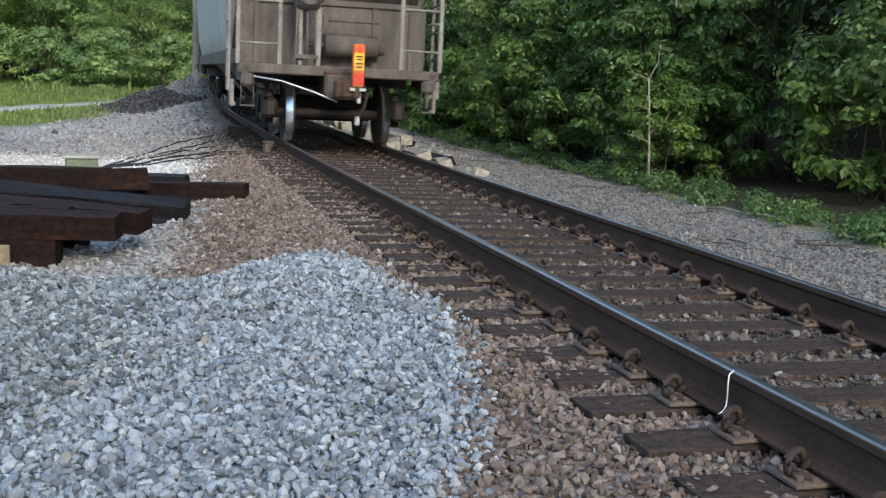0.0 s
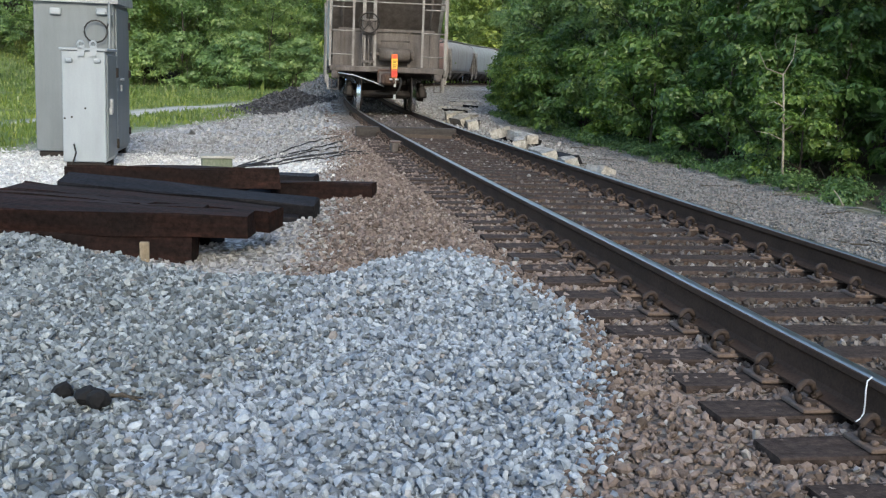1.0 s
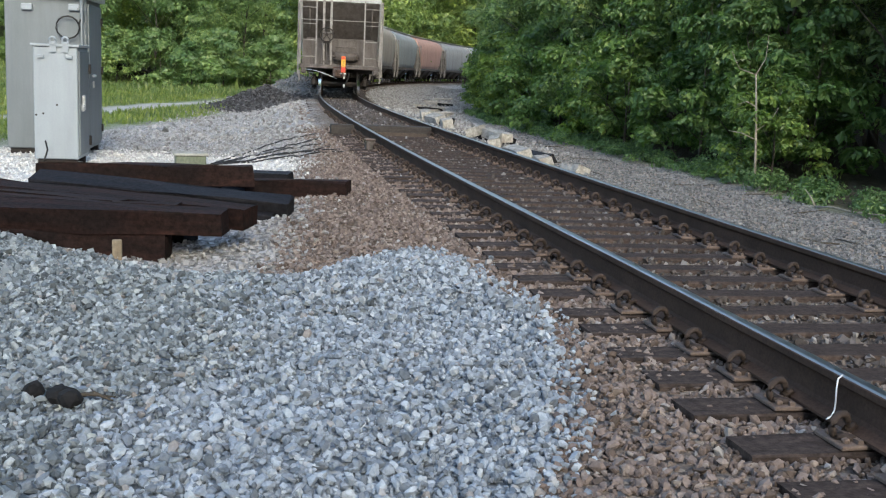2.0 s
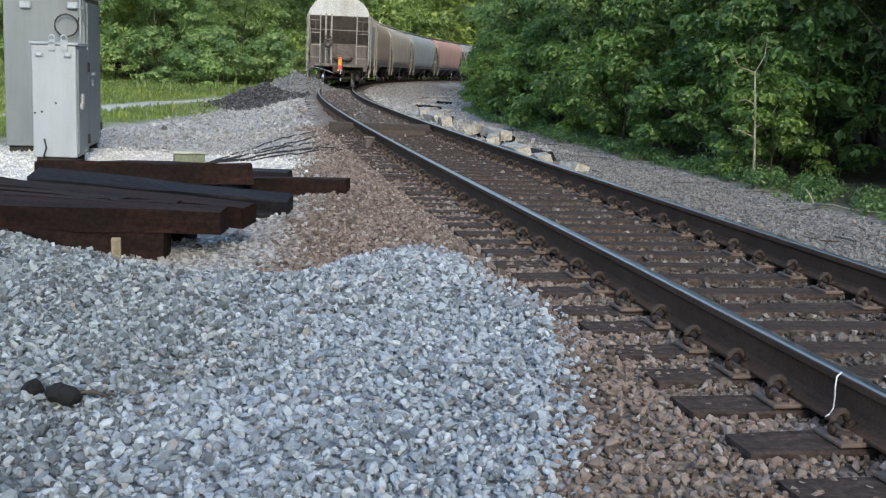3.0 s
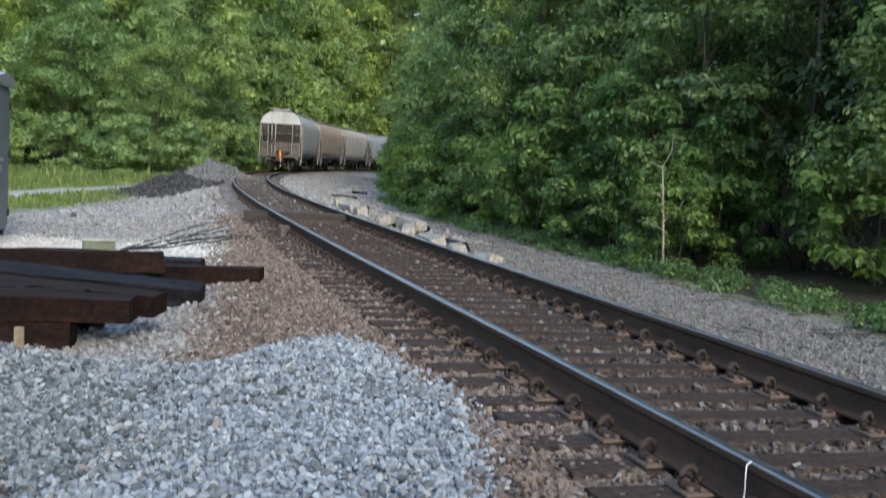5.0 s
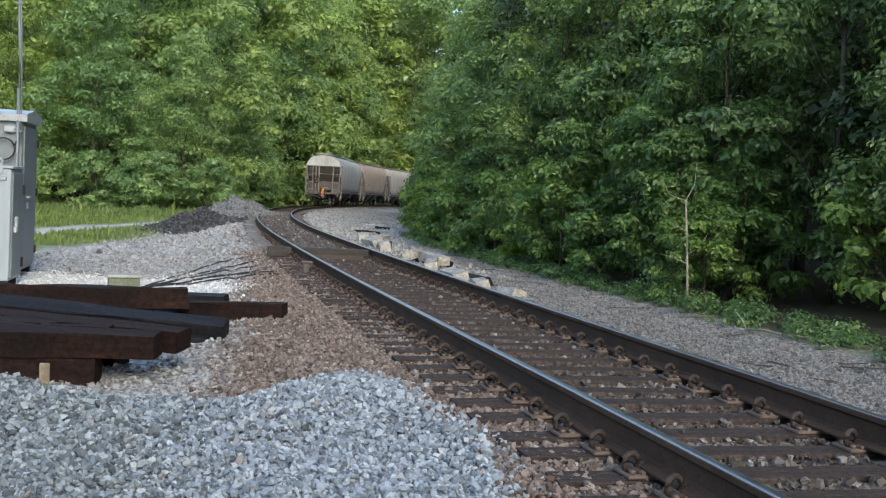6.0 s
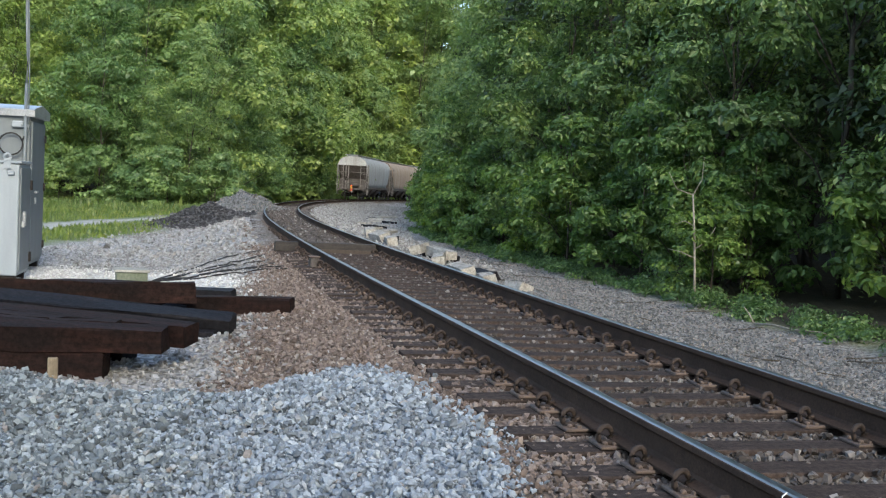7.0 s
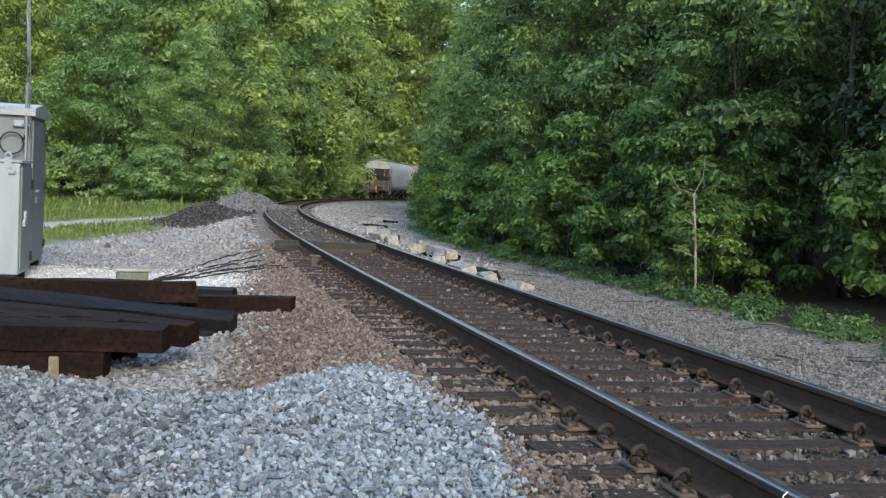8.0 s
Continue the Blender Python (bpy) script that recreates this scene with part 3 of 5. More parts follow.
def loose_ballast():
    # clean heap by the camera
    X, Y, r = scatter(21, 105000, (-5.6, 2.2, 2.2, 8.6))
    s, o = track_coords(X, Y)
    edge = heap_side(s) + 0.06 * waves(X, Y, 0.9, 31) + 0.07 * r.randn(len(X))
    k = (-o > edge) & (Y < heap_rim(X) + 0.35 + 0.07 * waves(X, Y, 1.5, 32) + 0.09 * r.randn(len(X))) & in_view(X, Y) & (r.rand(len(X)) < np.clip(9.0 / (Y + 2.5), 0.5, 1.0))
    worn = X < -1.25 + 0.35 * waves(X, Y, 1.7, 35) + 0.25 * r.randn(len(X))
    for near in (True, False):
        kk = k & ((Y < 5.4) == near)
        stones("clean_ballast", X[kk & ~worn], Y[kk & ~worn], 0.035, STONE_GREY, 1, "heap of clean pale blue-grey crushed stone", 0.9, None, near)
        stones("worn_ballast", X[kk & worn], Y[kk & worn], 0.035, STONE_WORN, 11, "spread of duller grey crushed stone", 0.9, None, near)
    # rusty ballast round the tie ends and down the shoulder
    S, O, r = scatter(22, 88000, (-4.5, 17.0, -3.3, -0.75))
    keep = r.rand(len(S)) < np.clip(10.0 / (S + 9.0), 0.3, 1.0)
    S, O = S[keep], O[keep]
    th = np.interp(S, TS, TH)
    X, Y = np.interp(S, TS, TX) + O * np.cos(th), np.interp(S, TS, TY) - O * np.sin(th)
    edge = heap_side(S) + 0.06 * waves(X, Y, 0.9, 31)
    k = in_view(X, Y) & ((Y > heap_rim(X) + 0.2) | (-O < edge + 0.1))
    k &= r.rand(len(X)) < smooth(0.35, -0.3, -O - rust_side(S) + 0.2 * waves(X, Y, 2.3, 33))
    for near in (True, False):
        kk = k & ((Y < 6.0) == near)
        stones("rusty_ballast", X[kk], Y[kk], 0.036, STONE_BROWN, 2, "rust-brown crushed stone round the tie ends", 0.5, None, near)
    # dark ballast in the cribs between the rails
    S, O, r = scatter(23, 30000, (-4.5, 20.0, -0.7, 1.5))
    keep = (r.rand(len(S)) < np.clip(10.0 / (S + 9.0), 0.3, 1.0)) & (np.abs(O - RAIL) > 0.09) & ((np.abs(S[:, None] - TIE_S[None, 30:100]).min(1) > 0.11) | (r.rand(len(S)) < 0.05))
    S, O = S[keep], O[keep]
    th = np.interp(S, TS, TH)
    X, Y = np.interp(S, TS, TX) + O * np.cos(th), np.interp(S, TS, TY) - O * np.sin(th)
    k = in_view(X, Y)
    stones("oily_ballast", X[k], Y[k], 0.038, STONE_DARK, 3, "dark dirty crushed stone between the ties", 0.7)
    # grey bench on the wood's side
    S, O, r = scatter(24, 46000, (0.0, 26.0, 1.45, 5.3))
    th = np.interp(S, TS, TH)
    X, Y = np.interp(S, TS, TX) + O * np.cos(th), np.interp(S, TS, TY) - O * np.sin(th)
    k = in_view(X, Y) & (r.rand(len(X)) < np.clip(12.0 / (S + 8.0), 0.35, 1.0)) & (r.rand(len(X)) < smooth(5.3, 4.7, O))
    stones("shoulder_ballast", X[k], Y[k], 0.034, STONE_BENCH, 4, "grey crushed stone on the bench beside the track", 0.4)
    # lot and slope behind the timbers
    X, Y, r = scatter(25, 44000, (-9.0, 0.0, 6.2, 24.0))
    s, o = track_coords(X, Y)
    k = in_view(X, Y) & (r.rand(len(X)) < smooth(-0.4, 0.3, -o - rust_side(s) + 0.2 * waves(X, Y, 2.3, 33)) * smooth(8.5, 3.5, -o) * np.clip(9.0 / Y, 0.3, 1.0)) & (np.hypot((X + 6.2) / 3.6, (Y - 14.2) / 3.0) > 0.95) & (Y > heap_rim(X) + 0.2)
    stones("lot_ballast", X[k], Y[k], 0.043, STONE_MIX, 5, "grey crushed stone spread on the lot", 0.4)
    X, Y, r = scatter(26, 14000, (-10.0, -2.4, 11.0, 18.0))
    k = in_view(X, Y) & (np.hypot((X + 6.2) / 3.6, (Y - 14.2) / 3.0) < 1.02 + 0.1 * r.randn(len(X)))
    stones("pale_gravel", X[k], Y[k], 0.036, STONE_PALE, 6, "whitish gravel pad round the cabinets", 0.3)
    # coarse stone farther off on both shoulders
    S, O, r = scatter(27, 34000, (16.0, 112.0, -6.5, 9.5))
    th = np.interp(S, TS, TH)
    X, Y = np.interp(S, TS, TX) + O * np.cos(th), np.interp(S, TS, TY) - O * np.sin(th)
    k = in_view(X, Y) & (np.abs(O) > 1.35) & (r.rand(len(X)) < smooth(6.5, 3.5, -O)) & (O < 4.4 + np.interp(S, [0, 31, 40, 50, 60, 70, 100], [0, 0, 1.1, 2.4, 3.5, 4.3, 5.0]))
    rust = (O < 0) & (-O < rust_side(S) + 0.3 * waves(X, Y, 3.0, 34) + 0.3 * r.randn(len(X)))
    stones("far_rusty_stone", X[k & rust], Y[k & rust], 0.085, STONE_BROWN, 7, "rust-brown stone on the far shoulder", 0.4)
    stones("far_grey_stone", X[k & ~rust], Y[k & ~rust], 0.085, STONE_MIX, 8, "grey stone on the far shoulders", 0.4)
    S, O, r = scatter(28, 2600, (15.2, 58.0, -0.62, 0.62))
    th = np.interp(S, TS, TH)
    X, Y = np.interp(S, TS, TX) + O * np.cos(th), np.interp(S, TS, TY) - O * np.sin(th)
    stones("dirt_stone", X, Y, 0.06, STONE_DARK, 9, "dark stone in the dirt between the rails", 0.2, rail_z(S) - 0.145)


loose_ballast()


# ---- train of covered hoppers ----
HALF, TRUCK, GAP = 8.0, 6.6, 17.0
WHEEL_R = 0.457


def car_paint(name, base, dirt, amount):
    return weathered(name, base, dirt, 0.55, 0.0, scale=0.9, streak=(1.6, 2.2, 0.22), amount=amount, fine=14, bump_d=0.003)


PAINTS = [
    car_paint("pale_grey_car_paint", (0.45, 0.47, 0.48), (0.29, 0.28, 0.262), 0.45),
    car_paint("tan_car_paint", (0.47, 0.40, 0.33), (0.34, 0.23, 0.16), 0.6),
    car_paint("cream_car_paint", (0.56, 0.52, 0.46), (0.36, 0.29, 0.23), 0.55),
    car_paint("blue_grey_car_paint", (0.40, 0.43, 0.44), (0.29, 0.30, 0.29), 0.45),
    car_paint("faded_red_car_paint", (0.60, 0.37, 0.31), (0.44, 0.26, 0.21), 0.5),
    car_paint("brown_car_paint", (0.28, 0.20, 0.155), (0.17, 0.12, 0.09), 0.6),
    car_paint("grey_car_paint", (0.42, 0.43, 0.43), (0.28, 0.26, 0.24), 0.5),
]


def hull_section(bottom):
    """Half outline of the body, sill to crown, as (x, z)."""
    full = [(1.47, 1.30), (1.55, 1.75), (1.60, 2.4), (1.61, 3.1), (1.58, 3.55), (1.42, 3.92), (1.20, 4.22), (0.85, 4.42), (0.42, 4.52), (0.0, 4.55)]
    return [(x, max(z, bottom)) for x, z in full]


def hull(bm):
    stations = [(-HALF + 0.12, 3.56), (-HALF + 0.16, 3.50), (-HALF + 1.9, 1.75), (-HALF + 2.4, 1.30)]
    stations += [(y, 1.30) for y in np.linspace(-HALF + 2.9, HALF - 2.9, 9)]
    stations += [(-y, b) for y, b in reversed(stations[:4])]
    rings = []
    for y, b in stations:
        h = hull_section(b)
        pts = [(-x, z) for x, z in h[:-1]] + [(x, z) for x, z in reversed(h)]
        rings.append([bm.verts.new((x, y, z)) for x, z in pts])
    n = len(rings[0])
    for a, b in zip(rings, rings[1:]):
        for k in range(n):
            f = bm.faces.new((a[k], a[(k + 1) % n], b[(k + 1) % n], b[k]))
            f.smooth = k < n - 1
            f.material_index = 1 if k == n - 1 else 0
    for r in (rings[0], rings[-1]):
        bm.faces.new(r).material_index = 0
    bmesh.ops.remove_doubles(bm, verts=bm.verts, dist=0.0005)


def ladder(bm, x0, x1, y, z0, z1, rungs, r=0.022):
    for x in (x0, x1):
        add_box(bm, (x, y, (z0 + z1) / 2), (0.055, 0.05, z1 - z0))
    for i in range(rungs):
        z = z0 + (z1 - z0) * (i + 0.5) / rungs
        add_rod(bm, (x0, y, z), (x1, y, z), r, sides=6)


def wheelset_mesh():
    bm = bmesh.new()
    add_rod(bm, (-0.95, 0, 0), (0.95, 0, 0), 0.075, sides=10)
    for sd in (-1, 1):
        prof = [(0.66, 0.10), (0.68, 0.36), (0.665, 0.40), (0.665, 0.485), (0.695, 0.478), (0.705, WHEEL_R), (0.80, WHEEL_R - 0.004), (0.80, 0.39), (0.765, 0.36), (0.78, 0.12), (0.80, 0.10)]
        n = 28
        rings = [[bm.verts.new((sd * x, r * math.cos(6.2832 * k / n), r * math.sin(6.2832 * k / n))) for x, r in prof] for k in range(n)]
        for k in range(n):
            a, b = rings[k], rings[(k + 1) % n]
            for j in range(len(prof) - 1):
                f = bm.faces.new((a[j], a[j + 1], b[j + 1], b[j]))
                f.material_index = 1 if j in (4, 5) else 0
                f.smooth = True
        for k in range(0, 6):
            a = 6.2832 * k / 6
            add_box(bm, (sd * 0.79, 0.24 * math.cos(a), 0.24 * math.sin(a)), (0.02, 0.05, 0.05))
    return to_mesh("wheelset", bm, DARK_STEEL, WHEEL_SHINE)


def truck_mesh():
    bm = bmesh.new()
    for sd in (-1, 1):
        x = sd * 0.99
        add_box(bm, (x, 0, 0.72), (0.14, 1.5, 0.13), bevel=0.03)
        add_box(bm, (x, 0, 0.34), (0.14, 0.75, 0.12), bevel=0.03)
        for e in (-1, 1):
            add_box(bm, (x, e * 0.89, 0.52), (0.2, 0.3, 0.3), bevel=0.05)
            add_box(bm, (x, e * 0.56, 0.5), (0.13, 0.12, 0.46), Matrix.Translation((0, e * 0.56, 0.5)) @ Matrix.Rotation(e * 0.5, 4, "X") @ Matrix.Translation((0, -e * 0.56, -0.5)))
            add_rod(bm, (x, e * 0.89, 0.457), (x + sd * 0.13, e * 0.89, 0.457), 0.085, sides=10)
            for q in (-0.1, 0.1):
                add_rod(bm, (x, e * 0.12 + q, 0.40), (x, e * 0.12 + q, 0.66), 0.05, sides=8)
    add_box(bm, (0, 0, 0.6), (1.9, 0.36, 0.22), bevel=0.03)
    # Filler blocks added so the see-through gap under the car turns dark.
    add_box(bm, (0, 0.0, 0.42), (1.2, 0.5, 0.2), bevel=0.03)
    add_box(bm, (0, 0.0, 0.8), (1.1, 1.6, 0.16), bevel=0.03)
    for e in (-1, 1):
        add_box(bm, (0, e * 0.36, 0.42), (1.5, 0.09, 0.12))
        for sd in (-1, 1):
            add_box(bm, (sd * 0.745, e * 0.40, 0.46), (0.1, 0.05, 0.3))
    return to_mesh("truck_frame", bm, DARK_STEEL)


CAR_MESH = {}


def car_parts():
    """Meshes that all hoppers share."""
    P = CAR_MESH
    P["wheelset"], P["truck"] = wheelset_mesh(), truck_mesh()
    bm = bmesh.new()
    for e in (-1, 1):
        add_box(bm, (0, e * (HALF - 0.09), 1.10), (3.05, 0.18, 0.15), bevel=0.02)
        add_box(bm, (0, e * (HALF - 1.1), 1.15), (2.9, 1.9, 0.04))
        add_box(bm, (0, e * (HALF - 1.0), 0.88), (0.46, 2.2, 0.34), bevel=0.02)
        add_box(bm, (0, e * (HALF - 1.4), 0.98), (2.6, 0.4, 0.22), bevel=0.02)
        for sd in (-1, 1):
            add_box(bm, (sd * 1.42, e * (HALF - 0.6), 1.02), (0.1, 1.2, 0.22))
    for sd in (-1, 1):
        add_box(bm, (sd * 1.44, 0, 1.27), (0.14, 2 * HALF - 2.4, 0.24), bevel=0.015)
    add_box(bm, (0, 0, 0.95), (0.6, 2 * HALF - 3, 0.2))
    P["underframe"] = to_mesh("underframe", bm, BROWN_STEEL)
    # end bulkhead, braces and slope-sheet stiffeners
    for e, nm in ((-1, "rear"), (1, "front")):
        bm = bmesh.new()
        y = e * (HALF - 0.75)
        add_box(bm, (0, y, 1.66), (2.9, 0.04, 0.96))
        add_box(bm, (0, y + e * 0.02, 2.15), (2.6, 0.1, 0.08))
        P["bulkhead_" + nm] = to_mesh("end_bulkhead", bm, BROWN_STEEL)
    for e, nm in ((-1, "rear"), (1, "front")):
        bm = bmesh.new()
        y = e * (HALF - 0.06)
        for sd in (-1, 1):
            ladder(bm, sd * 1.53, sd * 0.92, y, 1.16, 3.62, 4, 0.018)
            add_rod(bm, (sd * 1.5, y, 1.9), (sd * 1.5, y - e * 0.9, 1.9), 0.02, sides=6)
        for x in (-0.64, -0.36):
            add_box(bm, (-e * x, y, 2.4), (0.09, 0.06, 2.5))
        add_rod(bm, (-1.5, y, 2.85), (1.5, y, 2.85), 0.02, sides=6)
        P["ladder_" + nm] = to_mesh("end_ladder", bm, LADDER_STEEL)
    for sd in (-1, 1):
        for e in (-1, 1):
            bm = bmesh.new()
            y0 = e * (HALF - 0.5)
            for y in (y0, y0 - e * 0.45):
                add_box(bm, (sd * 1.625, y, 2.2), (0.04, 0.05, 2.9))
            for i in range(7):
                z = 0.95 + 0.42 * i
                add_rod(bm, (sd * 1.63, y0, z), (sd * 1.63, y0 - e * 0.45, z), 0.018, sides=6)
            add_box(bm, (sd * 1.55, y0 - e * 0.22, 0.55), (0.06, 0.5, 0.05))
            for q in (0.0, -0.45):
                add_box(bm, (sd * 1.57, y0 + e * q, 0.72), (0.05, 0.04, 0.4))
            P["side_%d_%d" % (sd, e)] = to_mesh("side_ladder", bm, LADDER_STEEL)
    # running board and hatches on the roof
    bm = bmesh.new()
    for x in (-0.42, 0.42):
        add_box(bm, (x, 0, 4.66), (0.42, 2 * HALF - 0.3, 0.04))
    for y in np.arange(-HALF + 0.4, HALF, 1.4):
        add_box(bm, (0, y, 4.60), (1.25, 0.06, 0.09))
    add_box(bm, (0, 0, 4.60), (0.5, 2 * HALF - 1.6, 0.12), bevel=0.03)
    for e in (-1, 1):
        add_box(bm, (0, e * (HALF - 0.1), 4.64), (1.5, 0.36, 0.04))
    P["running_board"] = to_mesh("running_board", bm, GALV)
    bm = bmesh.new()
    add_box(bm, (0, 0, 1.66), (0.08, 0.06, 0.98), bevel=0.006)
    P["end_post"] = to_mesh("end_post", bm, BROWN_STEEL)
    bm = bmesh.new()
    add_rod(bm, (0, 0.02, 2.15), (0, 0.40, 3.52), 0.04, sides=6)
    P["end_brace"] = to_mesh("end_brace", bm, BROWN_STEEL)
    # bottom outlets
    bm = bmesh.new()
    y = 0.0
    top = [(-1.35, y - 1.7), (1.35, y - 1.7), (1.35, y + 1.7), (-1.35, y + 1.7)]
    low = [(-0.45, y - 0.4), (0.45, y - 0.4), (0.45, y + 0.4), (-0.45, y + 0.4)]
    a = [bm.verts.new((u, w, 1.38)) for u, w in top]
    b = [bm.verts.new((u, w, 0.42)) for u, w in low]
    for k in range(4):
        bm.faces.new((a[k], a[(k + 1) % 4], b[(k + 1) % 4], b[k]))
    bm.faces.new(b)
    bm.faces.new(a[::-1])
    add_box(bm, (0, y, 0.36), (1.1, 1.0, 0.12), bevel=0.02)
    P["outlet"] = to_mesh("outlet", bm, BROWN_STEEL)
    # coupler
    bm = bmesh.new()
    add_box(bm, (0, -HALF - 0.12, 0.86), (0.16, 0.6, 0.16), bevel=0.02)
    add_box(bm, (0.02, -HALF - 0.48, 0.86), (0.30, 0.24, 0.30), bevel=0.05)
    add_box(bm, (-0.14, -HALF - 0.62, 0.86), (0.12, 0.2, 0.28), bevel=0.04)
    add_box(bm, (0.13, -HALF - 0.60, 0.86), (0.1, 0.16, 0.26), bevel=0.03)
    add_box(bm, (0, -HALF - 0.03, 0.90), (0.52, 0.1, 0.42), bevel=0.02)
    P["coupler"] = to_mesh("coupler", bm, RUST_STEEL)
    bm = bmesh.new()
    add_box(bm, (0.0, HALF + 0.12, 0.86), (0.16, 0.6, 0.16), bevel=0.02)
    add_box(bm, (-0.02, HALF + 0.38, 0.86), (0.28, 0.2, 0.28), bevel=0.05)
    P["front_coupler"] = to_mesh("coupler", bm, RUST_STEEL)


def brake_gear(car):
    """Brake wheel, cylinder, rods and air hose on the last car's end."""
    y = -HALF - 0.02
    bm = bmesh.new()
    n = 20
    c = Vector((-0.52, y - 0.12, 2.3))
    ring = [c + Vector((0.26 * math.cos(6.2832 * k / n), 0, 0.26 * math.sin(6.2832 * k / n))) for k in range(n + 1)]
    add_tube(bm, ring, 0.022, 6)
    for k in range(5):
        a = 6.2832 * k / 5 + 0.3
        add_rod(bm, c, c + Vector((0.25 * math.cos(a), 0, 0.25 * math.sin(a))), 0.014, sides=5)
    add_rod(bm, c + Vector((0, -0.03, 0)), c + Vector((0, 0.25, 0)), 0.06, sides=10)
    part("brake_wheel", bm, DARK_STEEL, car, "dark spoked brake wheel")
    bm = bmesh.new()
    add_box(bm, (-0.52, y + 0.06, 2.2), (0.36, 0.18, 0.42), bevel=0.04)
    for x in (-0.66, -0.52, -0.4):
        add_rod(bm, (x, y + 0.05, 1.15), (x, y + 0.05, 2.1), 0.02, sides=6)
    add_box(bm, (-0.53, y + 0.03, 1.3), (0.34, 0.1, 0.06))
    part("brake_housing", bm, BROWN_STEEL, car)
    bm = bmesh.new()
    add_rod(bm, (-0.2, y + 0.5, 1.5), (0.62, y + 0.5, 1.5), 0.17, sides=16)
    add_rod(bm, (0.62, y + 0.5, 1.5), (0.72, y + 0.5, 1.5), 0.12, sides=16)
    add_rod(bm, (-0.45, y + 0.5, 1.5), (-0.2, y + 0.5, 1.5), 0.05, sides=8)
    add_rod(bm, (-0.2, y + 0.3, 1.86), (0.6, y + 0.3, 1.86), 0.02, sides=6)
    add_box(bm, (-0.22, y + 0.3, 1.86), (0.08, 0.08, 0.16))
    part("brake_cylinder", bm, BROWN_STEEL, car, "brown horizontal brake cylinder")
    bm = bmesh.new()
    add_tube(bm, [(-1.3, y - 0.06, 0.98), (-0.9, y - 0.12, 0.93), (-0.4, y - 0.2, 0.78), (-0.1, y - 0.3, 0.66)], 0.017, 6)
    part("uncoupling_lever", bm, GALV, car, "pale bent uncoupling lever")
    bm = bmesh.new()
    add_tube(bm, [(0.34, y - 0.05, 0.9), (0.36, y - 0.22, 0.8), (0.30, y - 0.34, 0.6), (0.2, y - 0.42, 0.44)], 0.026, 7)
    add_box(bm, (0.18, y - 0.44, 0.40), (0.07, 0.1, 0.14), bevel=0.02, mi=1)
    part("air_hose", bm, [RUBBER, GALV], car, "black air hose with pale metal end")
    for x in (-1.38, 1.36):
        bm = bmesh.new()
        add_box(bm, (x, y + 0.1, 0.93), (0.2, 0.2, 0.22), bevel=0.05)
        for q in (-0.09, 0.09):
            add_rod(bm, (x + q, y + 0.1, 0.95), (x + q, y + 0.1, 0.55), 0.012, sides=6)
        add_box(bm, (x, y + 0.1, 0.55), (0.22, 0.05, 0.02))
        part("stirrup_step", bm, BROWN_STEEL, car)


def hopper(paint, label, last=False):
    car = thing("hopper_car", label, "freight car", "train of covered hopper cars")
    bm = bmesh.new()
    hull(bm)
    part("body", bm, [paint, BROWN_STEEL], car, "" if not last else "pale grey curved side with grimy sloped end")
    for nm, key in (("underframe", "underframe"), ("bulkhead", "bulkhead_rear"), ("bulkhead", "bulkhead_front"), ("end_ladder", "ladder_rear"), ("end_ladder", "ladder_front"), ("side_ladder", "side_1_1"), ("side_ladder", "side_-1_1"), ("side_ladder", "side_1_-1"), ("side_ladder", "side_-1_-1"), ("running_board", "running_board"), ("coupler", "coupler"), ("coupler", "front_coupler")):
        o = new(nm, CAR_MESH[key])
        o.parent = car
    for y in (-3.6, 0.0, 3.6):
        o = new("outlet", CAR_MESH["outlet"])
        o.parent = car
        o.matrix_basis = pose(0, y, 0)
    for e in (-1, 1):
        for x in (-1.21, -0.62, 0.62, 1.21):
            o = new("end_post", CAR_MESH["end_post"])
            o.parent = car
            o.matrix_basis = pose(x, e * (HALF - 0.72), 0)
        for x in (-1.2, 1.2):
            o = new("end_brace", CAR_MESH["end_brace"])
            o.parent = car
            o.matrix_basis = pose(x, e * (HALF - 0.75), 0, 0, 0, 0 if e > 0 else 180)
    sets = []
    for e in (-1, 1):
        t = new("truck", CAR_MESH["truck"])
        t.parent = car
        t.matrix_basis = pose(0, e * TRUCK, 0)
        for q in (-1, 1):
            w = new("wheelset", CAR_MESH["wheelset"])
            w.parent = t
            w.matrix_basis = pose(0, q * 0.89, WHEEL_R)
            sets.append((w, q * 0.89))
    if last:
        brake_gear(car)
    return car, sets


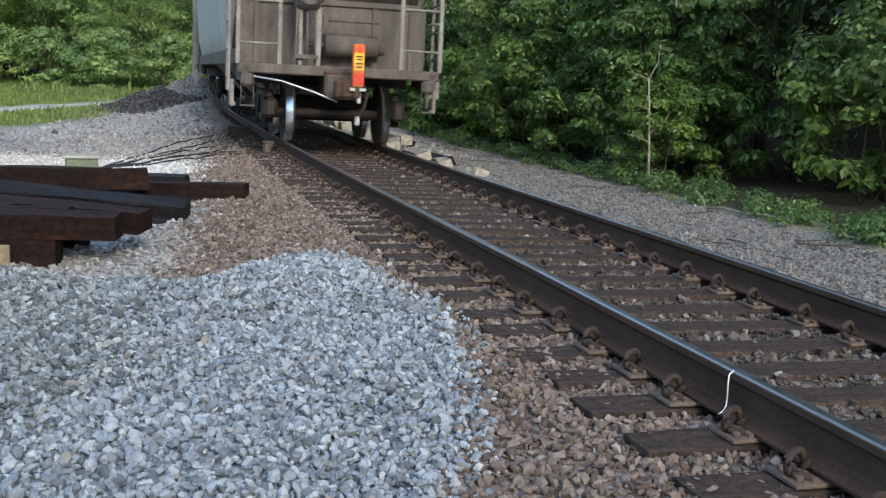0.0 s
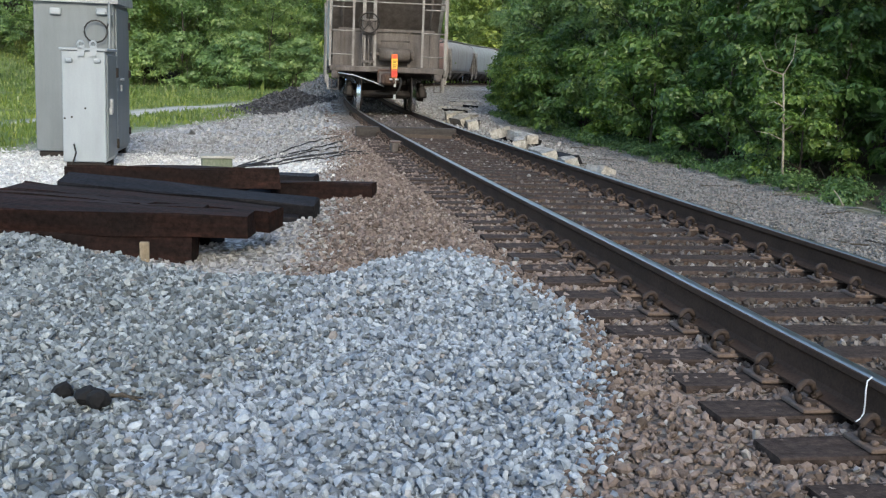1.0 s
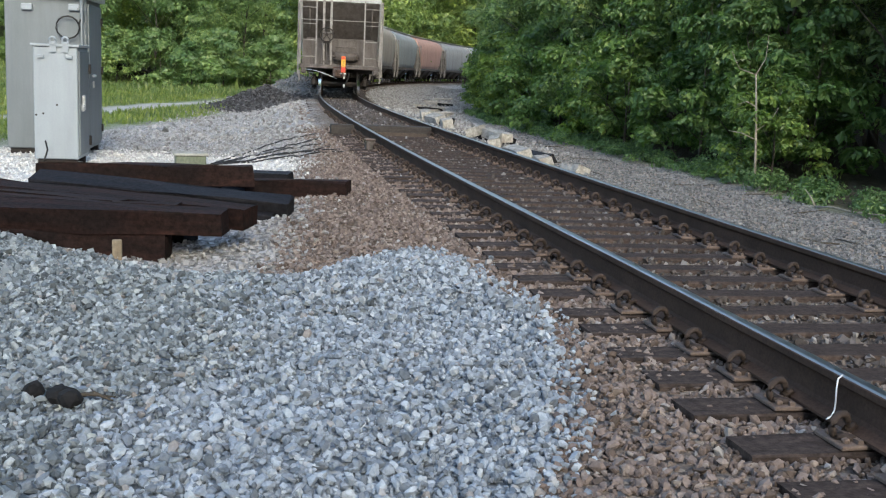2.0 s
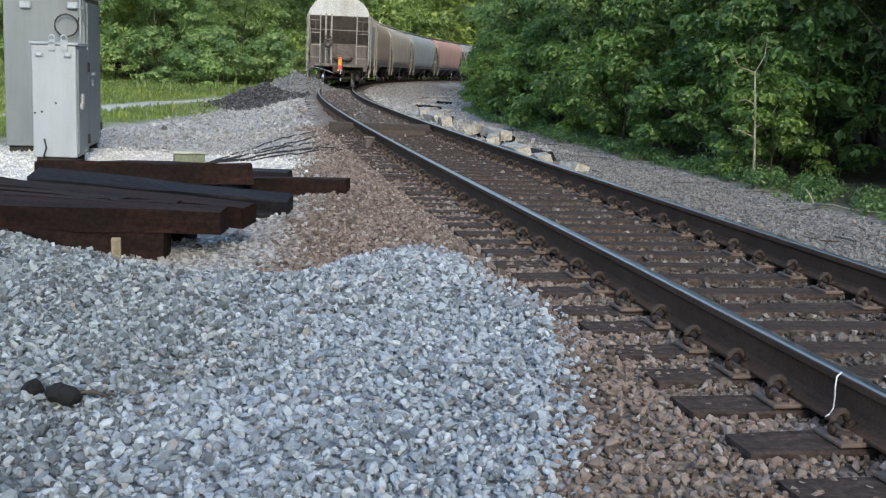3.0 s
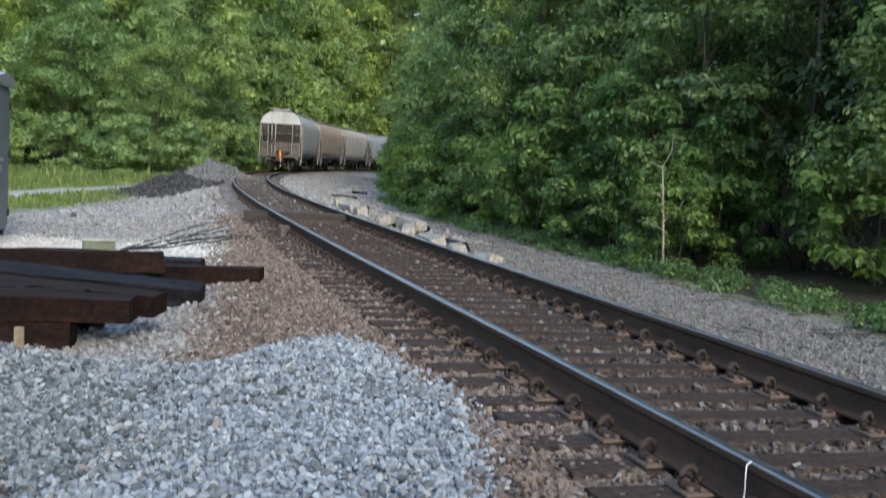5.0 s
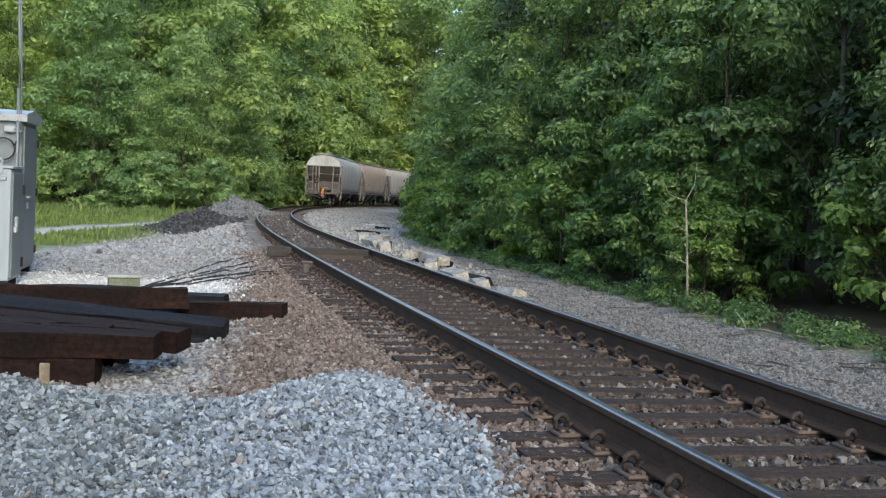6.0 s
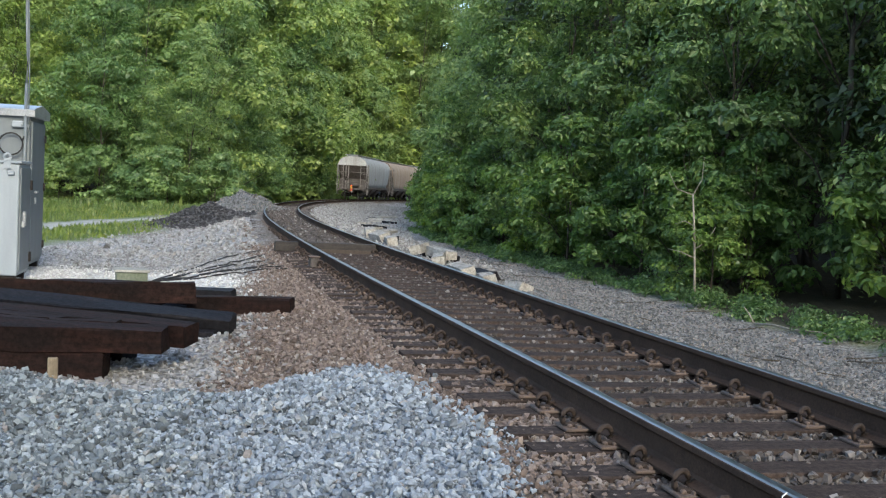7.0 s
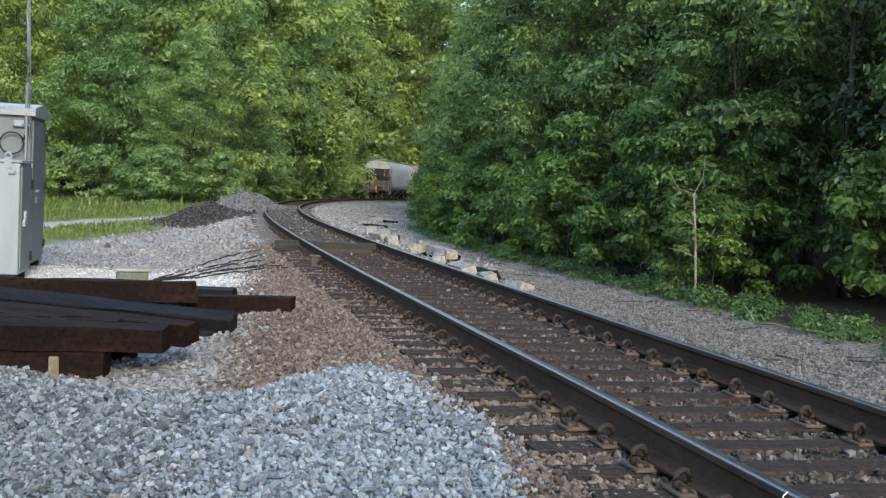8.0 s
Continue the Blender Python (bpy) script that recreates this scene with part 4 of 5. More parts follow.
def end_device():
    dev = thing("end_of_train_device", "orange and yellow end-of-train marker clamped on a coupler", "marker light")
    bm = bmesh.new()
    add_box(bm, (0, 0, 0.0), (0.17, 0.13, 0.62), bevel=0.02)
    part("casing", bm, ORANGE, dev, "orange weathered casing")
    bm = bmesh.new()
    add_box(bm, (0, -0.068, 0.06), (0.15, 0.012, 0.26), bevel=0.004)
    part("yellow_panel", bm, YELLOW, dev, "yellow label panel")
    bm = bmesh.new()
    add_box(bm, (0, -0.068, -0.19), (0.16, 0.012, 0.16), bevel=0.004)
    part("red_panel", bm, RED, dev, "red reflective panel")
    bm = bmesh.new()
    for z, w in ((0.13, 0.1), (0.09, 0.07), (0.03, 0.1), (-0.02, 0.08)):
        add_box(bm, (0, -0.076, z), (w, 0.005, 0.018))
    part("label_bars", bm, DARK_STEEL, dev, "small dark lines of lettering")
    bm = bmesh.new()
    add_rod(bm, (0, -0.06, 0.235), (0, -0.10, 0.235), 0.05, sides=14)
    part("lens", bm, LENS, dev, "round red marker lens")
    bm = bmesh.new()
    add_box(bm, (0, 0.02, -0.34), (0.24, 0.14, 0.05), bevel=0.01)
    add_box(bm, (0.03, 0.05, -0.44), (0.06, 0.08, 0.2), bevel=0.01)
    part("clamp", bm, GALV, dev, "pale metal clamp")
    return dev


car_parts()
LABELS = [
    "pale grey covered hopper car with a grimy brown end",
    "tan covered hopper car with rust-streaked sides",
    "cream covered hopper car streaked with rust",
    "blue-grey covered hopper car",
    "faded red covered hopper car",
    "brown weathered covered hopper car",
    "grey covered hopper car with dusty sides",
]
CARS = []
for _i, _k in enumerate((0, 1, 2, 3, 4, 6, 3, 5)):
    CARS.append(hopper(PAINTS[_k], LABELS[_k], _i == 0))
DEVICE = end_device()


def axle_at(t):
    """Metres along the track of the train's last axle."""
    return 10.55 + 12.5 * t + 0.17 * t * t


def car_pose(i, t):
    rear = axle_at(t) + 0.89 + GAP * i
    a, b = on_track(rear), on_track(rear + 2 * TRUCK)
    d = b - a
    return Matrix.Translation((a + b) / 2) @ Matrix.Rotation(math.atan2(-d.x, d.y), 4, "Z") @ Matrix.Rotation(math.atan2(d.z, math.hypot(d.x, d.y)), 4, "X")


def motions():
    times = [i * 0.25 for i in range(33)]
    for i, (car, sets) in enumerate(CARS):
        walk(car, [(t, car_pose(i, t)) for t in times])
        if i < 2:
            for w, y in sets:
                walk(w, [(k / 30, Matrix.Translation((0, y, WHEEL_R)) @ Matrix.Rotation(-((axle_at(k / 30) - 10.55) / WHEEL_R) % 6.283185, 4, "X")) for k in range(241)])
    clamp = Matrix.Translation((0.14, -HALF - 0.62, 1.20))
    walk(DEVICE, [(t, car_pose(0, t) @ clamp) for t in times])


# ---- woods ----
def leaf_soup(centres, radii, count, size, seed, droop=0.15, single=False):
    """Folded leaves gathered in clumps. Arrays of verts and triangles."""
    rng = np.random.RandomState(seed)
    w = radii.prod(1) ** (2 / 3)
    idx = rng.choice(len(centres), count, p=w / w.sum())
    d = rng.randn(count, 3)
    d /= np.linalg.norm(d, axis=1)[:, None]
    # most leaves lie on the upper side of a bough
    under = (d[:, 2] < -0.3) & (rng.rand(count) < 0.8)
    d[under, 2] *= -1
    # each bough breaks up into sprays
    q, ph = rng.randn(len(centres), 3, 3) * 3.2, rng.rand(len(centres), 3) * 6.283
    lump = np.sin(np.einsum("nkj,nj->nk", q[idx], d) + ph[idx]).sum(1)
    r = (0.84 + 0.13 * lump) * (1 - 0.32 * rng.rand(count) ** 2)
    # fewer, larger tufts added inside each bough, to block light leaking through
    heart = rng.rand(count) < 0.15
    r = np.where(heart, 0.3 + 0.3 * rng.rand(count), r)
    P = centres[idx] + d * radii[idx] * r[:, None]
    nrm = d * np.array([1, 1, 1.25]) + np.array([0, 0, 0.3]) + 0.38 * rng.randn(count, 3)
    nrm /= np.linalg.norm(nrm, axis=1)[:, None]
    ax = rng.randn(count, 3) + d * 0.8 - np.array([0, 0, droop * 3])
    ax -= nrm * (ax * nrm).sum(1)[:, None]
    ax /= np.linalg.norm(ax, axis=1)[:, None]
    sd = np.cross(nrm, ax)
    L = (size * np.exp(0.28 * rng.randn(count)) * np.where(heart, 1.75, 1.0))[:, None]
    V = np.stack([P - ax * L * 0.5, P + sd * L * 0.30 + nrm * L * 0.08, P + ax * L * 0.5 - nrm * L * 0.06, P - sd * L * 0.30 + nrm * L * 0.08], 1)
    if single:
        V = np.stack([P - ax * L * 0.5 + sd * L * 0.25, P + sd * L * -0.42, P + ax * L * 0.55], 1)
        return V.reshape(-1, 3), np.arange(count * 3).reshape(-1, 3)
    base = np.arange(count)[:, None] * 4
    F = np.concatenate([base + np.array([[0, 1, 2]]), base + np.array([[0, 2, 3]])], 0)
    return V.reshape(-1, 3), F


def tree(name, label, category, seed, height, base, spread, clumps, leaves, size, material, trunk_r, group, single=False, clump=1.0):
    """A tapered wobbling trunk, limbs out to the clumps, and a crown of leaves."""
    rng = random.Random(seed)
    t = thing(name, label, category, group)
    bm = bmesh.new()
    line = [Vector((0, 0, -0.3))]
    for i in range(1, 8):
        line.append(Vector((rng.uniform(-0.03, 0.03) * height * i / 8, rng.uniform(-0.03, 0.03) * height * i / 8, height * 0.92 * i / 7)))
    add_tube(bm, line, [trunk_r * (1.15 - 0.95 * i / 7) for i in range(8)], 7)
    cs, rs = [], []
    for k in range(clumps):
        u = (k + rng.random()) / clumps
        z = base + (height - base) * u
        wide = spread * (0.55 + 0.45 * math.sin(math.pi * min(1, 0.25 + 0.75 * u))) * (1.0 - 0.55 * max(0, u - 0.6) / 0.4)
        a = rng.uniform(0, 6.283)
        rr = wide * (rng.uniform(0.72, 1.0) if rng.random() < 0.75 else rng.uniform(0.15, 0.7))
        c = Vector((rr * math.cos(a), rr * math.sin(a), z + rng.uniform(-0.3, 0.3)))
        cr = spread * rng.uniform(0.22, 0.42) * clump
        cs.append(c)
        rs.append((cr * rng.uniform(0.8, 1.25), cr * rng.uniform(0.8, 1.25), cr * rng.uniform(0.5, 0.8)))
        if k % 4 == 0:
            j = min(6, int(7 * max(0.05, (z - 0.12 * height) / height)))
            p = line[j]
            mid = p.lerp(c, 0.5) + Vector((0, 0, 0.06 * height * rng.random()))
            r0 = trunk_r * (0.45 - 0.04 * j)
            add_tube(bm, [p, mid, c], [r0, r0 * 0.6, r0 * 0.2], 4)
    part("trunk", bm, BARK, t)
    V, F = leaf_soup(np.array(cs), np.array(rs), leaves, size, seed, 0.15, single)
    V[:, 2] = np.maximum(V[:, 2], 0.03)
    cr = new("crown", soup("crown", V, F, material))
    cr.parent = t
    return t


def plant(models, places, seed, lo=0.85, hi=1.2):
    """First the models themselves, then copies, one at each place."""
    rng = random.Random(seed)
    used = set()
    for x, y in places:
        k = rng.randrange(len(models))
        z = gz(x, y) - 0.02
        m = Matrix.LocRotScale((x, y, z), Euler((0, 0, rng.uniform(0, 6.283))), None) @ Matrix.Scale(rng.uniform(lo, hi), 4)
        if k not in used:
            used.add(k)
            models[k].matrix_basis = m
        else:
            sc = models[k].scale.copy()
            models[k].scale = (1, 1, 1)
            copy_thing(models[k], m)
            models[k].scale = sc


def edge(s):
    """How far the wood stands off on the inside of the curve."""
    return float(np.interp(s, [0, 31, 40, 50, 60, 70, 110], [5.2, 5.0, 5.4, 6.5, 7.5, 8.3, 9.0]))


def along(s0, s1, step, o0, o1, seed, follow=False):
    rng = random.Random(seed)
    out, s = [], s0
    while s < s1:
        p = on_track(s, rng.uniform(o0, o1) + (edge(s) if follow else 0))
        out.append((p.x, p.y))
        s += step * rng.uniform(0.7, 1.3)
    return out


def woods():
    shrubs = [tree("shrub", "leafy bright green trackside shrub", "shrub", 60 + i, 2.3 + 0.5 * i, 0.15, 1.15, 34, 3300, 0.115, LEAF_SHRUB, 0.03, "shrubs along the wood's edge") for i in range(3)]
    plant(shrubs, along(11.5, 76, 1.8, 1.0, 1.7, 1, True) + along(9, 60, 2.6, 2.2, 3.4, 2, True), 3, 0.7, 1.2)
    young = [tree("young_tree", "young broadleaf tree with leaves to the ground", "tree", 70 + i, 6.5 + i, 0.8, 2.1, 46, 8500, 0.122, LEAF_BRIGHTENED, 0.07, "trees of the near wood", False, 0.95) for i in range(3)]
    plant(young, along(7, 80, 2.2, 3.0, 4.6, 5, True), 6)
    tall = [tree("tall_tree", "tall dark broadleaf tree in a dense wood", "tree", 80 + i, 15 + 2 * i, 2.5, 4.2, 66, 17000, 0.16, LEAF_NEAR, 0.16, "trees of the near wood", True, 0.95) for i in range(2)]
    # Trees at negative s stand out of view, added to cast shade.
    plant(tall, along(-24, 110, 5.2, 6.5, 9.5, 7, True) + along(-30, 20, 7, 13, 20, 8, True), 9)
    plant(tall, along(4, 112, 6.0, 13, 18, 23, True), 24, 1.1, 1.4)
    # trees on an unseen bank behind the camera, added to shade the foreground
    plant(tall, [(x, -25 + 3 * math.sin(x)) for x in range(-42, 48, 6)], 10, 0.8, 1.05)
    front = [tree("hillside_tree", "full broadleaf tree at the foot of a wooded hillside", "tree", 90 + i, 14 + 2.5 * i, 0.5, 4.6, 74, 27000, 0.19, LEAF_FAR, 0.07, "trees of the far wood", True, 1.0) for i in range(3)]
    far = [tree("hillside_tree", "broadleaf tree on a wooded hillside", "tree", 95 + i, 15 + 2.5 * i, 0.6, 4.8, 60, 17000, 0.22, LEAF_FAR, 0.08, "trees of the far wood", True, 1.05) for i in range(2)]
    spots = []
    rng = random.Random(12)
    fore = []
    for row in range(3):
        x = -60.0 - 4 * row
        while x < -15:
            (spots if row else fore).append((x, 84 - 0.15 * (x + 60) + 8 * row + rng.uniform(-2, 2)))
            x += (6.8 if row == 0 else 6.2) * rng.uniform(0.75, 1.25)
    fore += along(88, 165, 6.0, -11, -8, 13)
    spots += along(92, 165, 7.5, -20, -16, 14)
    plant(front, fore, 14, 0.62, 1.0)
    plant(far, spots, 15, 1.0, 1.5)
    # Paler far-wood leaves here stand in for more skylight on the near wood.
    plant(front, along(44, 104, 5.5, 3.8, 6.0, 11, True), 11, 0.7, 1.0)
    plant(far, along(95, 170, 8, -32, -26, 21) + [(-26, 112), (-34, 114), (-42, 116), (-18, 118)], 22, 1.6, 1.9)
    tops = [(x + rng.uniform(-2, 2), 128 + 0.35 * abs(x + 22) + rng.uniform(-4, 4)) for x in range(-48, -14, 9)]
    for row in range(3):
        tops += [(x + 4 * row + rng.uniform(-2, 2), 168 + 15 * row + rng.uniform(-4, 4)) for x in range(-44, 50, 8)]
    tops += [(12, 160), (22, 158), (32, 165), (6, 176), (42, 172)]
    plant(far, tops, 20, 1.8, 2.3)
    plant(front, along(104, 150, 5, -15, -12, 25), 25, 1.3, 1.7)
    plant(far, along(140, 185, 6, -17, -12, 27), 28, 1.6, 2.0)
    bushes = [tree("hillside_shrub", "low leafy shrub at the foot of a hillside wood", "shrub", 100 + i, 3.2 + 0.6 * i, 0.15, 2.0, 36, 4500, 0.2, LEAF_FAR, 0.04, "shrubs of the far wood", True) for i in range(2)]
    low = [(x + rng.uniform(-1, 1), 79 - 0.15 * (x + 60) + rng.uniform(-1.5, 1.5)) for x in np.arange(-60, -15, 3.2)] + along(76, 130, 3.8, -8.2, -6.6, 17)
    plant(bushes, low, 18, 0.7, 1.2)
    # a slim bare sapling at the wood's edge
    sap = thing("sapling", "slim pale bare sapling forked at the top", "tree")
    p = on_track(10.85, 5.6)
    base = Vector((p.x, p.y, gz(p.x, p.y) - 0.05))
    bm = bmesh.new()
    up = [base + Vector(v) for v in ((0, 0, 0), (-0.04, 0, 0.7), (-0.09, 0, 1.35), (-0.15, 0, 1.95))]
    add_tube(bm, up, [0.027, 0.021, 0.018, 0.014], 7)
    part("trunk", bm, BARK_PALE, sap)
    for a, b, c in (((-0.15, 0, 1.93), (0.0, 0.05, 2.2), (0.03, 0.1, 2.6)), ((-0.15, 0, 1.93), (-0.42, 0.05, 2.02), (-0.56, 0.1, 2.3)), ((-0.1, 0, 1.4), (-0.25, 0.05, 1.48), (-0.4, 0.1, 1.42)), ((-0.06, 0, 0.85), (-0.3, 0, 0.95), (-0.5, 0.1, 0.98)), ((-0.07, 0, 1.0), (0.15, 0, 1.15), (0.3, 0.1, 1.4))):
        bm = bmesh.new()
        add_tube(bm, [base + Vector(v) for v in (a, b, c)], [0.012, 0.007, 0.004], 6)
        part("branch", bm, BARK_PALE, sap)


def blades(name, X, Y, height, material, seed, label, broad=0.012):
    """Tufts of thin blades, three a tuft."""
    rng = np.random.RandomState(seed)
    n = len(X) * 3
    X, Y = np.repeat(X, 3) + 0.05 * rng.randn(n), np.repeat(Y, 3) + 0.05 * rng.randn(n)
    Z = ground_z(X, Y) - 0.01
    a = rng.rand(n) * 6.283
    h = height * np.exp(0.35 * rng.randn(n))
    w = broad * (0.6 + 0.8 * rng.rand(n)) * (h / height)
    lean = 0.25 + 0.35 * rng.rand(n)
    b = np.stack([X, Y, Z], 1)
    side = np.stack([-np.sin(a), np.cos(a), 0 * a], 1) * w[:, None]
    fwd = np.stack([np.cos(a), np.sin(a), 0 * a], 1)
    mid = b + fwd * (lean * h * 0.3)[:, None] + np.array([0, 0, 1]) * (h * 0.6)[:, None]
    tip = b + fwd * (lean * h)[:, None] + np.array([0, 0, 1]) * (h * 0.95)[:, None]
    V = np.stack([b - side, b + side, mid + side * 0.9, tip, mid - side * 0.9], 1).reshape(-1, 3)
    i = np.arange(n)[:, None] * 5
    F = np.concatenate([i + np.array([[0, 1, 2]]), i + np.array([[0, 2, 4]]), i + np.array([[4, 2, 3]])], 0)
    return tagged(new(name, soup(name, V, F, material)), label, "grass", kind="stuff")


def verges():
    S, O, r = scatter(41, 17000, (1.0, 40.0, -0.3, 1.5))
    k = r.rand(len(S)) < smooth(0.0, 0.6, O) * (1 - 0.6 * smooth(0.7, 1.6, O))
    S, O = S[k], O[k]
    O = O - 0.12 + np.array([edge(s) for s in S])
    th = np.interp(S, TS, TH)
    X, Y = np.interp(S, TS, TX) + O * np.cos(th), np.interp(S, TS, TY) - O * np.sin(th)
    k = r.rand(len(X)) < np.clip(0.5 + 0.8 * waves(X, Y, 1.7, 42), 0.06, 1) * 0.3
    X, Y = X[k], Y[k]
    tall = 0.09 * np.exp(0.4 * r.randn(len(X)))
    C = np.stack([X, Y, ground_z(X, Y) + 0.6 * tall], 1)
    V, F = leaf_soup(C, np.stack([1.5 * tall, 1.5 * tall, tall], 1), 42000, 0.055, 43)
    tagged(new("verge_weeds", soup("verge_weeds", V, F, LEAF_BRIGHTENED)), "low bright green weeds along the wood's edge", "weeds", kind="stuff")
    X, Y, r = scatter(44, 19000, (-26, -8.2, 17, 60))
    s, o = track_coords(X, Y)
    k = (X < -9.9 + 0.11 * np.maximum(27 - Y, 0) + 0.35 * waves(X, Y, 3.0, 11)) & (X > -0.62 * Y) & (np.abs(X + 13.6 - 0.05 * (Y - 36)) > 1.0)
    blades("field_grass", X[k], Y[k], 0.12, GRASS, 45, "rough green and yellowish field grass", 0.011)
    X, Y, r = scatter(46, 15000, (-48, -11, 55, 84))
    s, o = track_coords(X, Y)
    k = (-o > 5) & (X > -0.62 * Y)
    blades("tall_grass", X[k], Y[k], 0.22, GRASS, 47, "tall rough grass at the foot of the wood", 0.018)


woods()
verges()


# ---- things beside the track ----
def timber(a, b, roll, material, label, seed, w=0.23, d=0.18, group="stacked railway ties"):
    """A squared tie from end a to end b; the points lie on the middle of its underside."""
    a, b = Vector(a), Vector(b)
    x = (b - a).normalized()
    y = Vector((0, 0, 1)).cross(x).normalized()
    z = x.cross(y)
    m = Matrix.Translation((a + b) / 2) @ Matrix((x, y, z)).transposed().to_4x4() @ Matrix.Rotation(radians(roll), 4, "X") @ Matrix.Translation((0, 0, d))
    ob = new("railway_tie", to_mesh("railway_tie", tie_mesh(seed, (b - a).length, w, d, 0.016), material))
    ob.matrix_basis = m
    return tagged(ob, label, "railway tie", group)


def tie_stack():
    brown, black = "reddish-brown creosoted railway tie in a loose stack", "black tarred railway tie in a loose stack"
    big = dict(w=0.25, d=0.215)
    timber((-2.31, 11.86, -0.37), (-4.72, 11.85, -0.42), 0, TIE_BLACK, black, 201, **big)
    timber((-1.54, 11.13, -0.35), (-4.02, 11.42, -0.44), 0, TIE_NEW, brown, 202, **big)
    timber((-2.51, 10.90, -0.215), (-4.56, 10.36, -0.235), 3, TIE_NEW, brown, 203, **big)
    timber((-1.93, 9.90, -0.41), (-4.42, 10.03, -0.30), -16, TIE_BLACK, black, 204, **big)
    timber((-2.05, 9.72, -0.50), (-4.5, 9.62, -0.48), 0, TIE_BLACK, black, 213, 0.23, 0.18)
    timber((-2.50, 8.62, -0.48), (-5.0, 9.15, -0.48), 0, TIE_BLACK, black, 205, 0.23, 0.2)
    timber((-4.10, 9.25, -0.47), (-4.28, 10.7, -0.47), 0, TIE_BLACK, black, 206, 0.23, 0.2)
    timber((-2.95, 10.35, -0.47), (-2.75, 11.15, -0.47), 0, TIE_BLACK, black, 210, 0.23, 0.2)
    timber((-1.93, 8.26, -0.235), (-4.42, 8.97, -0.225), -5, TIE_NEW, brown, 207, 0.25, 0.18)
    timber((-2.98, 8.27, -0.245), (-5.50, 8.72, -0.24), 0, TIE_NEW, brown, 212, 0.25, 0.19)
    timber((-2.45, 8.08, -0.245), (-5.00, 8.20, -0.24), -3, TIE_NEW, brown, 211, 0.25, 0.19)
    timber((-2.04, 7.95, -0.228), (-4.64, 7.80, -0.235), -7, TIE_NEW, brown, 208, 0.25, 0.18)
    timber((-2.48, 7.92, -0.45), (-5.1, 7.74, -0.43), 0, TIE_NEW, brown, 209, 0.23, 0.2)
    bm = bmesh.new()
    add_box(bm, (0, 0, 0.07), (0.07, 0.035, 0.16), bevel=0.006)
    ob = part("wooden_stake", bm, weathered("bare_wood", (0.33, 0.27, 0.19), (0.2, 0.16, 0.11), 0.85, scale=5), m=pose(-2.78, 7.66, -0.42, 6, 0, 14))
    tagged(ob, "short bare wooden stake leaning on the ties", "stake")


def cabinet(name, label, corner, width, depth, height, paint):
    """A steel equipment case; corner is its front left foot."""
    t = thing(name, label, "cabinet", m=Matrix.Translation(Vector(corner)) @ Matrix.Rotation(radians(12), 4, "Z"))
    bm = bmesh.new()
    add_box(bm, (width / 2, depth / 2, height / 2 + 0.06), (width, depth, height - 0.06), bevel=0.012)
    part("body", bm, paint, t)
    for yy in (0.1, depth - 0.1):
        bm = bmesh.new()
        add_box(bm, (width / 2, yy, 0.02), (width - 0.06, 0.09, 0.12))
        part("skid", bm, DARK_STEEL, t, "dark steel skid")
    return t


